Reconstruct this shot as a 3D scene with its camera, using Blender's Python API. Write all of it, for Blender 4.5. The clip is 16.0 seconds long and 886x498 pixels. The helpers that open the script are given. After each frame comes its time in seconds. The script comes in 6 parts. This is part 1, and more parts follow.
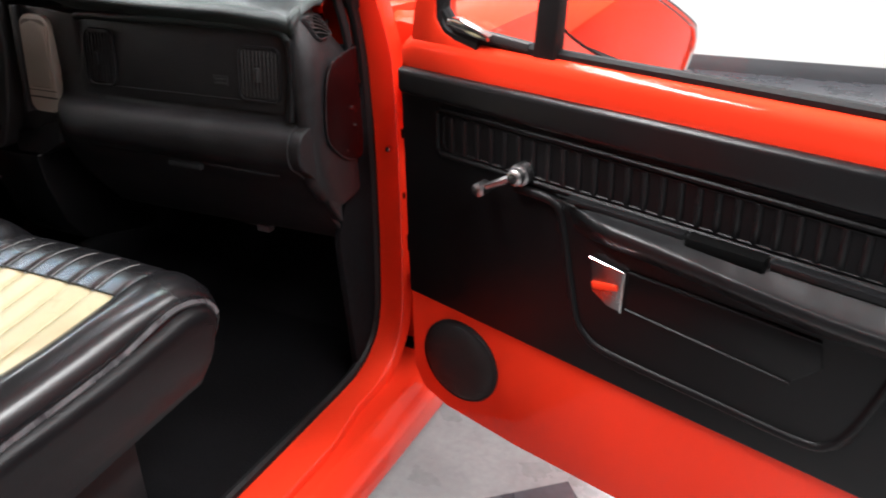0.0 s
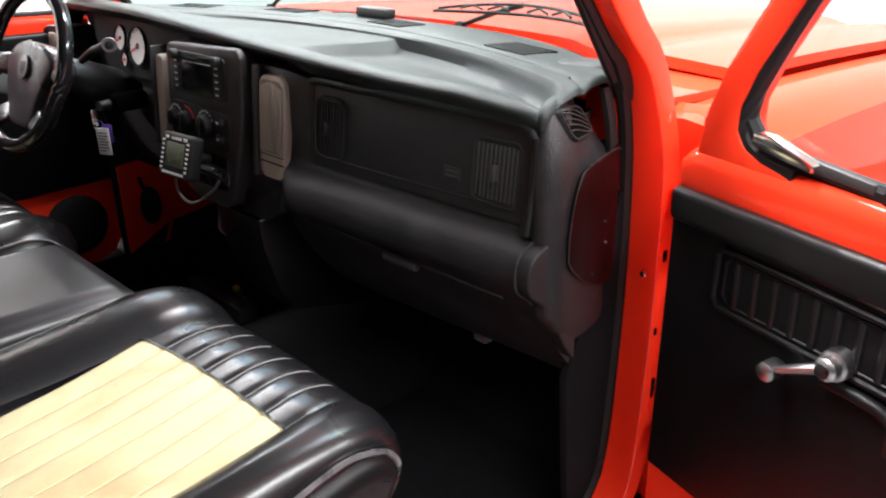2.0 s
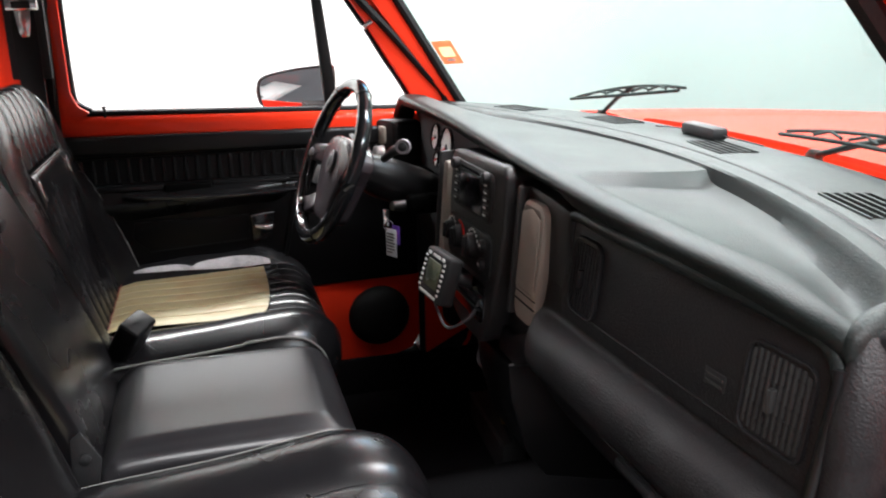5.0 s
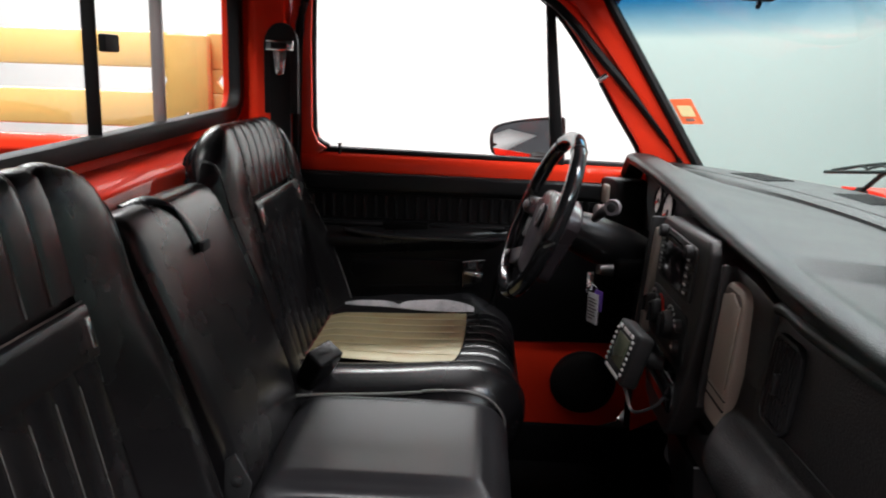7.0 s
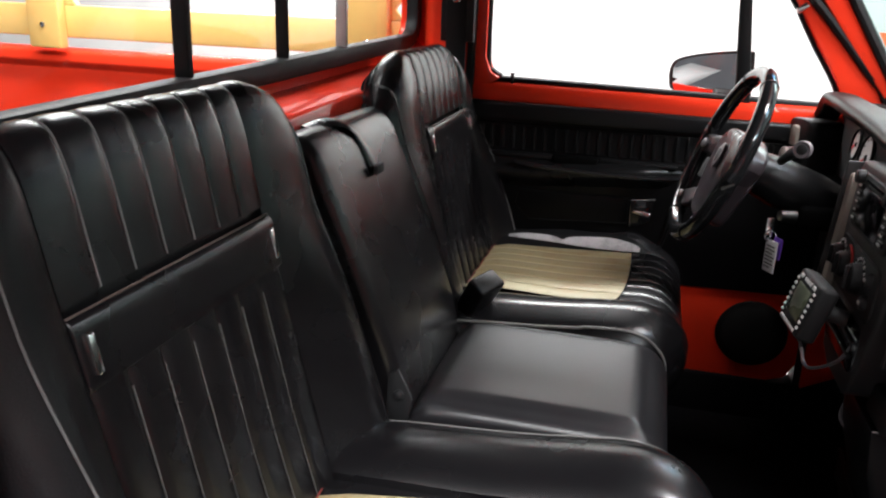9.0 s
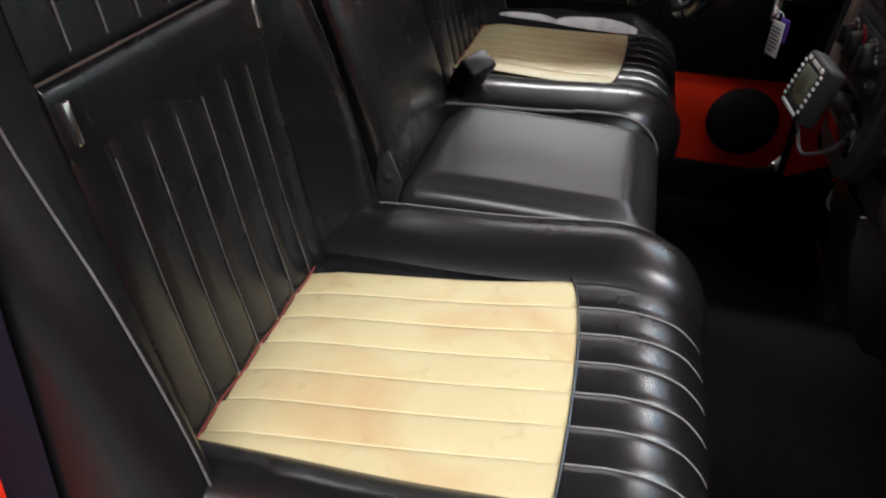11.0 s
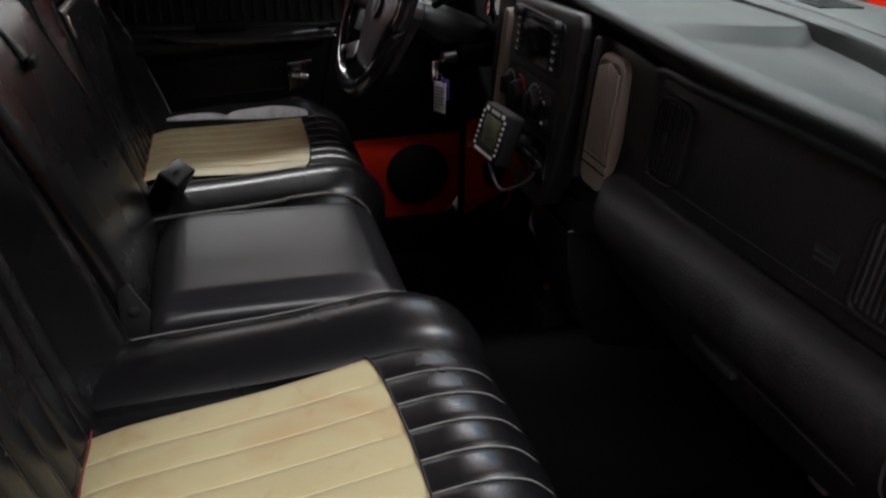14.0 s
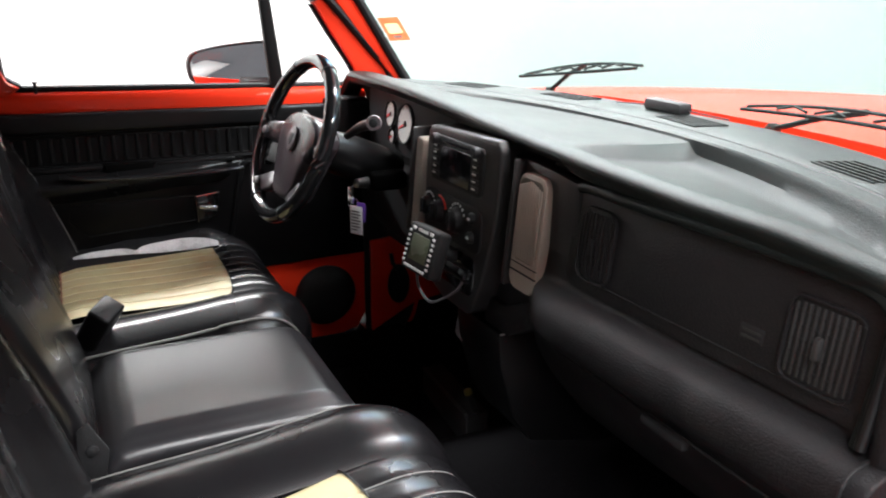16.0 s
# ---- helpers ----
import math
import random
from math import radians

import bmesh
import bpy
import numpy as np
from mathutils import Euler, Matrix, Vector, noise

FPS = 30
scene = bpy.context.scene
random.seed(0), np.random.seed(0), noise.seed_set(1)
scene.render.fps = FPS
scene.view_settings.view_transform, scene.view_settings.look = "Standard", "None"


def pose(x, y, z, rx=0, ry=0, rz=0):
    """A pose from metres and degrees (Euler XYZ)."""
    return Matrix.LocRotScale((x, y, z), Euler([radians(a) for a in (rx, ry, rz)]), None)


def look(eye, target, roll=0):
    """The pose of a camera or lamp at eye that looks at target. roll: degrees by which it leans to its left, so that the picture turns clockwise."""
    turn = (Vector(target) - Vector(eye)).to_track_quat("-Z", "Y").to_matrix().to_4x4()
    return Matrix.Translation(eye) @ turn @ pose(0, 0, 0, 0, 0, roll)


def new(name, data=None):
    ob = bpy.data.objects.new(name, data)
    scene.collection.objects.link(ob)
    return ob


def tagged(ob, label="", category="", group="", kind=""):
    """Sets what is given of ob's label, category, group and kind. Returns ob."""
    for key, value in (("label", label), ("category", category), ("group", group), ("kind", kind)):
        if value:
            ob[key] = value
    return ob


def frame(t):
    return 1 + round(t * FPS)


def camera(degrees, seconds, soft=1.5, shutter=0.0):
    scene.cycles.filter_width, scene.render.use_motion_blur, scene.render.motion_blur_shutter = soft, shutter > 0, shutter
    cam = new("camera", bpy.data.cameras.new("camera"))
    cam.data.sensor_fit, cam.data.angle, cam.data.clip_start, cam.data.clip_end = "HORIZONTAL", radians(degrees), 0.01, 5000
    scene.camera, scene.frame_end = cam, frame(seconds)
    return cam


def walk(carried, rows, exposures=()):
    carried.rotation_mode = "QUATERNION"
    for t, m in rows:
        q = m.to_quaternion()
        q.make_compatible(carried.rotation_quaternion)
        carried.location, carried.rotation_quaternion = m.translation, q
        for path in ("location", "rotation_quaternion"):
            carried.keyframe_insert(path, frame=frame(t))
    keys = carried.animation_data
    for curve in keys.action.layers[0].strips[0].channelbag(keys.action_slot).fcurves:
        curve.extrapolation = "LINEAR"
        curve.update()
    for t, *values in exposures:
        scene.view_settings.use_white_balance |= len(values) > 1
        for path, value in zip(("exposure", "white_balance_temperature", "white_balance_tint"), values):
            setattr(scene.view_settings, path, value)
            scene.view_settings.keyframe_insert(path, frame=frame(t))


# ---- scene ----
cam = camera(58.0, 16.0, soft=1.9, shutter=0.4)
PATH = [
    (0, (1.613, -0.691, 1.512), (0.799, 0.913, 0.637), -1.4),
    (0.5, (1.553, -0.609, 1.515), (0.596, 0.912, 0.637), -1.2),
    (1, (1.503, -0.539, 1.519), (0.411, 0.895, 0.653), -1.0),
    (1.5, (1.466, -0.476, 1.52), (0.256, 0.888, 0.7), -0.9),
    (2, (1.43, -0.42, 1.521), (0.117, 0.878, 0.753), -0.6),
    (2.5, (1.399, -0.368, 1.524), (-0.007, 0.853, 0.795), -0.5),
    (3, (1.368, -0.305, 1.528), (-0.14, 0.81, 0.832), -0.4),
    (3.5, (1.34, -0.242, 1.527), (-0.273, 0.746, 0.878), -0.1),
    (4, (1.318, -0.192, 1.522), (-0.388, 0.662, 0.921), 0.4),
    (4.2, (1.31, -0.169, 1.532), (-0.426, 0.621, 0.929), -0.1),
    (6.3, (1.208, 0.022, 1.515), (-0.737, 0.156, 1.071), 1.8),
    (6.5, (1.206, 0.031, 1.52), (-0.743, 0.099, 1.075), 1.8),
    (7, (1.197, 0.039, 1.519), (-0.752, -0.044, 1.08), 1.9),
    (7.5, (1.196, 0.041, 1.519), (-0.744, -0.158, 1.075), 1.9),
    (8, (1.197, 0.037, 1.518), (-0.726, -0.255, 1.054), 2.0),
    (8.5, (1.199, 0.035, 1.514), (-0.691, -0.354, 0.989), 2.2),
    (9, (1.197, 0.03, 1.51), (-0.651, -0.436, 0.902), 2.3),
    (9.5, (1.195, 0.028, 1.504), (-0.603, -0.503, 0.808), 2.3),
    (10, (1.19, 0.021, 1.494), (-0.547, -0.507, 0.654), 2.7),
    (10.2, (1.187, 0.018, 1.49), (-0.52, -0.494, 0.581), 2.9),
    (12.3, (1.168, -0.031, 1.471), (-0.406, -0.074, 0.237), 2.6),
    (12.5, (1.173, -0.042, 1.466), (-0.411, -0.014, 0.245), 2.4),
    (13, (1.171, -0.063, 1.474), (-0.445, 0.143, 0.313), 1.7),
    (13.5, (1.173, -0.093, 1.487), (-0.501, 0.264, 0.453), 1.6),
    (14, (1.181, -0.125, 1.497), (-0.553, 0.343, 0.617), 1.2),
    (14.5, (1.19, -0.16, 1.508), (-0.585, 0.39, 0.769), 1.0),
    (15, (1.199, -0.197, 1.516), (-0.614, 0.384, 0.902), 0.8),
    (15.5, (1.208, -0.231, 1.518), (-0.577, 0.449, 0.926), 0.8),
    (16, (1.216, -0.264, 1.52), (-0.507, 0.554, 0.917), 0.6),
]
walk(cam, [(t, look(eye, target, roll)) for t, eye, target, roll in PATH],
     exposures=[(0,.72),(1.0,.93),(1.5,1.02),(4,1.46),(6.5,.33),(8.5,.38),(9.3,.95),(10.2,1.06),(12.3,-.25),(13.5,-.4),(14.1,-.22),(14.5,.2),(15.2,.98),(16,1.22)])

# ---- world and lights ----
world = bpy.data.worlds.new("studio_world")
scene.world = world
world.use_nodes = True
world.node_tree.nodes["Background"].inputs[0].default_value = (0.9, 0.95, 1.0, 1)
world.node_tree.nodes["Background"].inputs[1].default_value = 0.3


def area(name, loc, target, sx, sy, power, colour=(1, 0.97, 0.93)):
    d = bpy.data.lights.new(name, "AREA")
    d.shape, d.size, d.size_y, d.energy, d.color = "RECTANGLE", sx, sy, power, colour
    ob = new(name, d)
    ob.matrix_world = look(loc, target)
    return ob


# ceiling softboxes of the photo studio
for name, x, y, length, power in (("left", -3.4, 0.3, 8.0, 550), ("middle", 0.2, 1.2, 6.0, 370), ("right", 3.2, 0.9, 6.0, 320)):
    area("studio_strip_" + name, (x, y, 3.95), (x, y, 0), 0.5, length, power, (0.97, 0.985, 1.0))


# ---- materials ----
def pbr(name, base, rough=0.5, metal=0.0, grain=300.0, bump=0.0, vary=0.15, big=3.0, coat=0.0, rvary=0.1, spec=0.5, dark=None):
    """Principled surface with colour and roughness varying at two scales and fine relief."""
    m = bpy.data.materials.new(name)
    m.use_nodes = True
    nt = m.node_tree
    n, l = nt.nodes, nt.links
    b = n["Principled BSDF"]
    tc = n.new("ShaderNodeTexCoord")
    fine, broad = n.new("ShaderNodeTexNoise"), n.new("ShaderNodeTexNoise")
    fine.inputs["Scale"].default_value, broad.inputs["Scale"].default_value = grain, big
    fine.inputs["Detail"].default_value, broad.inputs["Detail"].default_value = 4, 6
    for t in (fine, broad):
        l.new(tc.outputs["Object"], t.inputs["Vector"])
    add = n.new("ShaderNodeMath")
    add.operation = "ADD"
    l.new(fine.outputs["Fac"], add.inputs[0])
    l.new(broad.outputs["Fac"], add.inputs[1])
    ramp = n.new("ShaderNodeMapRange")
    ramp.inputs["From Min"].default_value, ramp.inputs["From Max"].default_value = 0.6, 1.4
    l.new(add.outputs[0], ramp.inputs["Value"])
    mix = n.new("ShaderNodeMix")
    mix.data_type = "RGBA"
    low = dark or tuple(c * (1 - vary) for c in base)
    mix.inputs[6].default_value = (*low, 1)
    mix.inputs[7].default_value = (*[min(1, c * (1 + vary * 0.6)) for c in base], 1)
    l.new(ramp.outputs[0], mix.inputs[0])
    l.new(mix.outputs[2], b.inputs["Base Color"])
    rr = n.new("ShaderNodeMapRange")
    rr.inputs["From Min"].default_value, rr.inputs["From Max"].default_value = 0.3, 0.7
    rr.inputs["To Min"].default_value, rr.inputs["To Max"].default_value = max(0.02, rough - rvary), min(1, rough + rvary)
    l.new(broad.outputs["Fac"], rr.inputs["Value"])
    l.new(rr.outputs[0], b.inputs["Roughness"])
    b.inputs["Metallic"].default_value = metal
    b.inputs["Coat Weight"].default_value = coat
    b.inputs["Coat Roughness"].default_value = 0.06
    b.inputs["Specular IOR Level"].default_value = spec
    if bump:
        bp = n.new("ShaderNodeBump")
        bp.inputs["Strength"].default_value, bp.inputs["Distance"].default_value = bump, 0.002
        l.new(fine.outputs["Fac"], bp.inputs["Height"])
        l.new(bp.outputs[0], b.inputs["Normal"])
    return m


def pane_material(name, tint, gloss=0.06):
    m = bpy.data.materials.new(name)
    m.use_nodes = True
    n, l = m.node_tree.nodes, m.node_tree.links
    n.remove(n["Principled BSDF"])
    tr, gl, mx, fr, pw = n.new("ShaderNodeBsdfTransparent"), n.new("ShaderNodeBsdfGlossy"), n.new("ShaderNodeMixShader"), n.new("ShaderNodeLayerWeight"), n.new("ShaderNodeMath")
    tr.inputs[0].default_value = (*tint, 1)
    gl.inputs["Roughness"].default_value = 0.02
    fr.inputs["Blend"].default_value = 0.5
    pw.operation = "MULTIPLY_ADD"
    cube = n.new("ShaderNodeMath")
    cube.operation = "POWER"
    cube.inputs[1].default_value = 4.0
    l.new(fr.outputs["Facing"], cube.inputs[0])
    l.new(cube.outputs[0], pw.inputs[0])
    pw.inputs[1].default_value, pw.inputs[2].default_value = 0.35, gloss * 0.3
    l.new(pw.outputs[0], mx.inputs[0])
    l.new(tr.outputs[0], mx.inputs[1])
    l.new(gl.outputs[0], mx.inputs[2])
    l.new(mx.outputs[0], n["Material Output"].inputs[0])
    return m


RED = pbr("orange_red_paint", (0.82, 0.040, 0.014), 0.5, 0.0, 900, 0.0, 0.06, 2.0, coat=0.48, rvary=0.05, spec=0.02)
RED.node_tree.nodes["Principled BSDF"].inputs["Coat Roughness"].default_value = 0.03
REDTRIM = pbr("dark_red_plastic", (0.0075, 0.0008, 0.0010), 0.42, 0, 400, 0.05, 0.3, 9, spec=0.06)
VINYL = pbr("black_vinyl", (0.0060, 0.0055, 0.0063), 0.27, 0, 620, 0.03, 0.15, 5, rvary=0.02, spec=0.46)
# VINYL again with reflections turned down, so the backrests look darker
BACKVINYL = pbr("grained_dim_black_vinyl", (0.0056, 0.0050, 0.0056), 0.25, 0, 420, 0.14, 0.2, 9, rvary=0.05, spec=0.36)
# VINYL once more, gloss cut so the outward sides look shaded
SIDEVINYL = pbr("dimmed_black_vinyl", (0.0055, 0.0050, 0.0056), 0.34, 0, 420, 0.16, 0.2, 12, rvary=0.05, spec=0.17)
# Lighter than VINYL: the window's reflection on the centre seat, put into colour
VINYL_LIT = pbr("lightened_charcoal_vinyl", (0.0150, 0.0142, 0.0160), 0.33, 0, 620, 0.09, 0.25, 7, rvary=0.03, spec=0.55)
CREAM = pbr("cream_vinyl", (0.392, 0.340, 0.195), 0.46, 0, 900, 0.06, 0.06, 9, dark=(0.36, 0.305, 0.168))
# Near-black without gloss; mostly the shade of slots and openings as colour
VENTBLACK = pbr("flat_near_black", (0.004, 0.004, 0.004), 0.95, 0, 300, 0.2, spec=0.0)
ARMVINYL = pbr("shiny_black_vinyl", (0.007, 0.007, 0.0075), 0.30, 0, 500, 0.10, 0.2, 5, rvary=0.03, spec=0.26)
FRONTSTITCH = pbr("pale_grey_thread", (0.19, 0.183, 0.18), 0.7, 0, 900, 0.3)
PIPING = pbr("grey_stitching", (0.13, 0.125, 0.12), 0.7, 0, 900, 0.3)
STITCH = pbr("worn_grey_thread", (0.088, 0.084, 0.082), 0.7, 0, 900, 0.3, 0.5, 60)
WORNEDGE = pbr("worn_pale_edge", (0.09, 0.085, 0.088), 0.3, 0, 60, 0.4, 0.9, 28, dark=(0.012, 0.011, 0.013))
BROWNPIPE = pbr("faded_brown_thread", (0.075, 0.050, 0.044), 0.7, 0, 900, 0.3)
REDPIPE = pbr("red_stitching", (0.17, 0.012, 0.010), 0.6, 0, 900, 0.3)
STACK = pbr("charcoal_stack_plastic", (0.026, 0.025, 0.026), 0.45, 0, 260, 0.3, 0.2, 6, rvary=0.05, spec=0.35)
DASH = pbr("black_dash_plastic", (0.0132, 0.0124, 0.0134), 0.43, 0, 380, 0.60, 0.3, 9, rvary=0.05, spec=0.22)
# Teal cast of light through the green windscreen, put into the base colour
DASHTOP = pbr("grained_teal_lit_dash_top", (0.0085, 0.0115, 0.0112), 0.44, 0, 380, 0.4, 0.25, 6, rvary=0.05, spec=0.23)
HUBGREY = pbr("dark_purple_grey_plastic", (0.036, 0.029, 0.033), 0.30, 0, 400, 0.12, 0.1)
BLACK = pbr("matte_black_plastic", (0.014, 0.014, 0.015), 0.6, 0, 300, 0.3, spec=0.3)
GLOSSBLACK = pbr("gloss_black_plastic", (0.01, 0.01, 0.011), 0.15, 0, 300, 0.0, spec=0.7)
DOORVINYL = pbr("black_door_panel", (0.0048, 0.0046, 0.0050), 0.36, 0, 500, 0.15, 0.25, 5, rvary=0.04, spec=0.15)
SPEAKERMESH = pbr("black_speaker_mesh", (0.0085, 0.0082, 0.0085), 0.5, 0, 700, 0.9, 0.5, 40, spec=0.25)
RUBBER = pbr("black_rubber", (0.0075, 0.0075, 0.008), 0.55, 0, 500, 0.3, spec=0.22)
CARPET = pbr("black_carpet", (0.0058, 0.0054, 0.0062), 0.95, 0, 260, 1.0, 0.7, 55, spec=0.06)
CHROME = pbr("chrome", (0.75, 0.74, 0.72), 0.16, 1.0, 200, 0.0, 0.05, 8)
BEIGE = pbr("taupe_plastic", (0.40, 0.345, 0.295), 0.5, 0, 400, 0.2, 0.1)
# BEIGE darkened: shade in the vent pod's gaps, painted as colour
TAUPESHADE = pbr("shaded_taupe_plastic", (0.15, 0.128, 0.108), 0.55, 0, 400, 0.2, 0.1)
SILVER = pbr("silver_plastic", (0.50, 0.47, 0.46), 0.38, 0.3, 400, 0.1, 0.1)
CREAMSEAM = pbr("pale_cream_thread", (0.52, 0.45, 0.28), 0.6, 0, 900, 0.2)
GREYVINYL = pbr("satin_grey_plastic", (0.115, 0.10, 0.108), 0.42, 0, 400, 0.15, 0.1)
WOOD = pbr("varnished_oak", (0.74, 0.45, 0.14), 0.4, 0, 60, 0.15, 0.12, 5, coat=0.3)
WHITE = pbr("white_wall_paint", (0.80, 0.81, 0.80), 0.85, 0, 60, 0.05, 0.04, 0.6)
TILE_L = pbr("grey_vinyl_tile", (0.275, 0.275, 0.275), 0.32, 0, 45, 0.05, 0.25, 6)
TILE_D = pbr("dark_vinyl_tile", (0.07, 0.07, 0.08), 0.3, 0, 45, 0.05, 0.3, 6)
SKIRT = pbr("dark_skirting", (0.04, 0.04, 0.045), 0.6)
PAPER = pbr("white_paper", (0.82, 0.82, 0.84), 0.7, 0, 500, 0.1, 0.03)
PURPLE = pbr("purple_plastic", (0.11, 0.04, 0.32), 0.4)
LCD = pbr("grey_green_display", (0.13, 0.15, 0.10), 0.25, 0, 200, 0, 0.05)
SCREEN = pbr("black_screen", (0.008, 0.008, 0.01), 0.12)
LABELWHITE = pbr("printed_white", (0.75, 0.75, 0.75), 0.6)
STICKER = pbr("orange_sticker", (0.78, 0.12, 0.05), 0.5)
GAUGE = pbr("pale_gauge_face", (0.62, 0.60, 0.58), 0.5)
NEEDLE = pbr("red_needle", (0.75, 0.03, 0.02), 0.5)
BLUE = pbr("blue_mark", (0.03, 0.06, 0.5), 0.5)
GLASS = pane_material("clear_glass", (0.97, 0.98, 0.97))
WSGLASS = pane_material("green_tint_glass", (0.65, 0.735, 0.715))


def shade_band(m, low, high, tint):
    """Blue shade band: the tint sets in over a height."""
    n, l = m.node_tree.nodes, m.node_tree.links
    tc, sep, mr, mix = n.new("ShaderNodeTexCoord"), n.new("ShaderNodeSeparateXYZ"), n.new("ShaderNodeMapRange"), n.new("ShaderNodeMix")
    mix.data_type = "RGBA"
    tr = next(x for x in n if x.type == "BSDF_TRANSPARENT")
    l.new(tc.outputs["Object"], sep.inputs[0])
    l.new(sep.outputs["Z"], mr.inputs["Value"])
    mr.inputs["From Min"].default_value, mr.inputs["From Max"].default_value = low, high
    mix.inputs[6].default_value, mix.inputs[7].default_value = tr.inputs[0].default_value[:], (*tint, 1)
    l.new(mr.outputs[0], mix.inputs[0])
    l.new(mix.outputs[2], tr.inputs[0])


shade_band(WSGLASS, 1.60, 1.70, (0.02, 0.25, 0.42))
VENTGREY = pbr("dusty_dark_grey_plastic", (0.023, 0.022, 0.022), 0.5, 0, 400, 0.2, 0.2)
DARKCHROME = pbr("dull_chrome", (0.34, 0.33, 0.33), 0.34, 1.0, 200, 0.0, 0.1, 8)
PALEGREY = pbr("pale_grey_wall_paint", (0.50, 0.505, 0.50), 0.85, 0, 60, 0.05, 0.04, 0.6)
GREYWALL = pbr("dark_unseen_wall", (0.05, 0.05, 0.055), 0.85, 0, 60, 0.05, 0.04, 0.6)
MIRROR = pbr("mirror_glass", (0.8, 0.8, 0.82), 0.03, 1.0, 100, 0, 0.02, rvary=0.01)


def stained(m, colour, scale, lo, hi, most):
    """Soft stains over a surface's colour."""
    n, l = m.node_tree.nodes, m.node_tree.links
    b = n["Principled BSDF"]
    old = b.inputs["Base Color"].links[0].from_socket
    tc, ns, mr, mix = n.new("ShaderNodeTexCoord"), n.new("ShaderNodeTexNoise"), n.new("ShaderNodeMapRange"), n.new("ShaderNodeMix")
    ns.inputs["Scale"].default_value, ns.inputs["Detail"].default_value, ns.inputs["Distortion"].default_value = scale, 7, 0.6
    mr.inputs["From Min"].default_value, mr.inputs["From Max"].default_value, mr.inputs["To Max"].default_value = lo, hi, most
    mix.data_type = "RGBA"
    l.new(tc.outputs["Object"], ns.inputs["Vector"])
    l.new(ns.outputs["Fac"], mr.inputs["Value"])
    l.new(mr.outputs[0], mix.inputs[0])
    l.new(old, mix.inputs[6])
    mix.inputs[7].default_value = (*colour, 1)
    l.new(mix.outputs[2], b.inputs["Base Color"])


def thin_sheet(m, colour):
    """Printed film that lets light through from behind."""
    n, l = m.node_tree.nodes, m.node_tree.links
    tl, mx = n.new("ShaderNodeBsdfTranslucent"), n.new("ShaderNodeMixShader")
    tl.inputs[0].default_value = (*colour, 1)
    mx.inputs[0].default_value = 0.7
    l.new(n["Principled BSDF"].outputs[0], mx.inputs[1])
    l.new(tl.outputs[0], mx.inputs[2])
    l.new(mx.outputs[0], n["Material Output"].inputs[0])


def creased(m, scale, strength, depth, stretch=(1, 1, 1)):
    """Soft folds of pulled vinyl under the fine grain."""
    n, l = m.node_tree.nodes, m.node_tree.links
    b = n["Principled BSDF"]
    tc, mp, ns, bp = n.new("ShaderNodeTexCoord"), n.new("ShaderNodeMapping"), n.new("ShaderNodeTexNoise"), n.new("ShaderNodeBump")
    mp.inputs["Scale"].default_value = stretch
    ns.inputs["Scale"].default_value, ns.inputs["Detail"].default_value, ns.inputs["Distortion"].default_value = scale, 1, 0.2
    bp.inputs["Strength"].default_value, bp.inputs["Distance"].default_value = strength, depth
    l.new(tc.outputs["Object"], mp.inputs["Vector"])
    l.new(mp.outputs[0], ns.inputs["Vector"])
    l.new(ns.outputs["Fac"], bp.inputs["Height"])
    old = b.inputs["Normal"].links
    if old:
        l.new(bp.outputs[0], old[0].from_node.inputs["Normal"])
    else:
        l.new(bp.outputs[0], b.inputs["Normal"])


creased(VINYL, 9.0, 0.14, 0.010, (1.0, 1.0, 0.7))
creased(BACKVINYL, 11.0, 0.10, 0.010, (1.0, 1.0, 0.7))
creased(ARMVINYL, 20.0, 0.25, 0.008)
# Vinyl lightened and glossed up so the driver's outer bolster shows a sheen
SHEEN = pbr("brightened_black_vinyl", (0.012, 0.0115, 0.0125), 0.24, 0, 420, 0.12, 0.2, 6, rvary=0.04, spec=0.7)
creased(SHEEN, 16.0, 0.3, 0.010)
PALEVINYL = pbr("pale_grey_vinyl", (0.56, 0.54, 0.55), 0.30, 0, 300, 0.2, 0.3, 22, dark=(0.26, 0.25, 0.255))
NAVY = pbr("dark_navy_webbing", (0.0055, 0.006, 0.012), 0.65, 0, 700, 0.5, 0.2, 20, spec=0.1)
BRASS = pbr("dull_brass", (0.22, 0.17, 0.05), 0.4, 0.6, 300, 0.1, 0.2)
FILM = pbr("cream_film", (0.7, 0.62, 0.45), 0.5)
thin_sheet(STICKER, (0.95, 0.42, 0.27))
thin_sheet(FILM, (0.9, 0.8, 0.6))
stained(CREAM, (0.34, 0.19, 0.085), 8.0, 0.50, 0.74, 0.6)
stained(CREAM, (0.24, 0.155, 0.07), 31.0, 0.60, 0.80, 0.55)
creased(CREAM, 26.0, 0.22, 0.006, (1.0, 0.35, 1.0))
stained(REDTRIM, (0.30, 0.26, 0.25), 28.0, 0.66, 0.74, 0.6)
stained(DASH, (0.03, 0.03, 0.031), 12.0, 0.55, 0.8, 0.6)
stained(TILE_L, (0.22, 0.22, 0.23), 2.5, 0.5, 0.75, 0.5)


# ---- mesh helpers ----
def thing(name, at=(0, 0, 0), label="", category="", group="", kind=""):
    ob = new(name)
    ob.location = at
    ob.empty_display_size = 0.05
    return tagged(ob, label, category, group, kind)


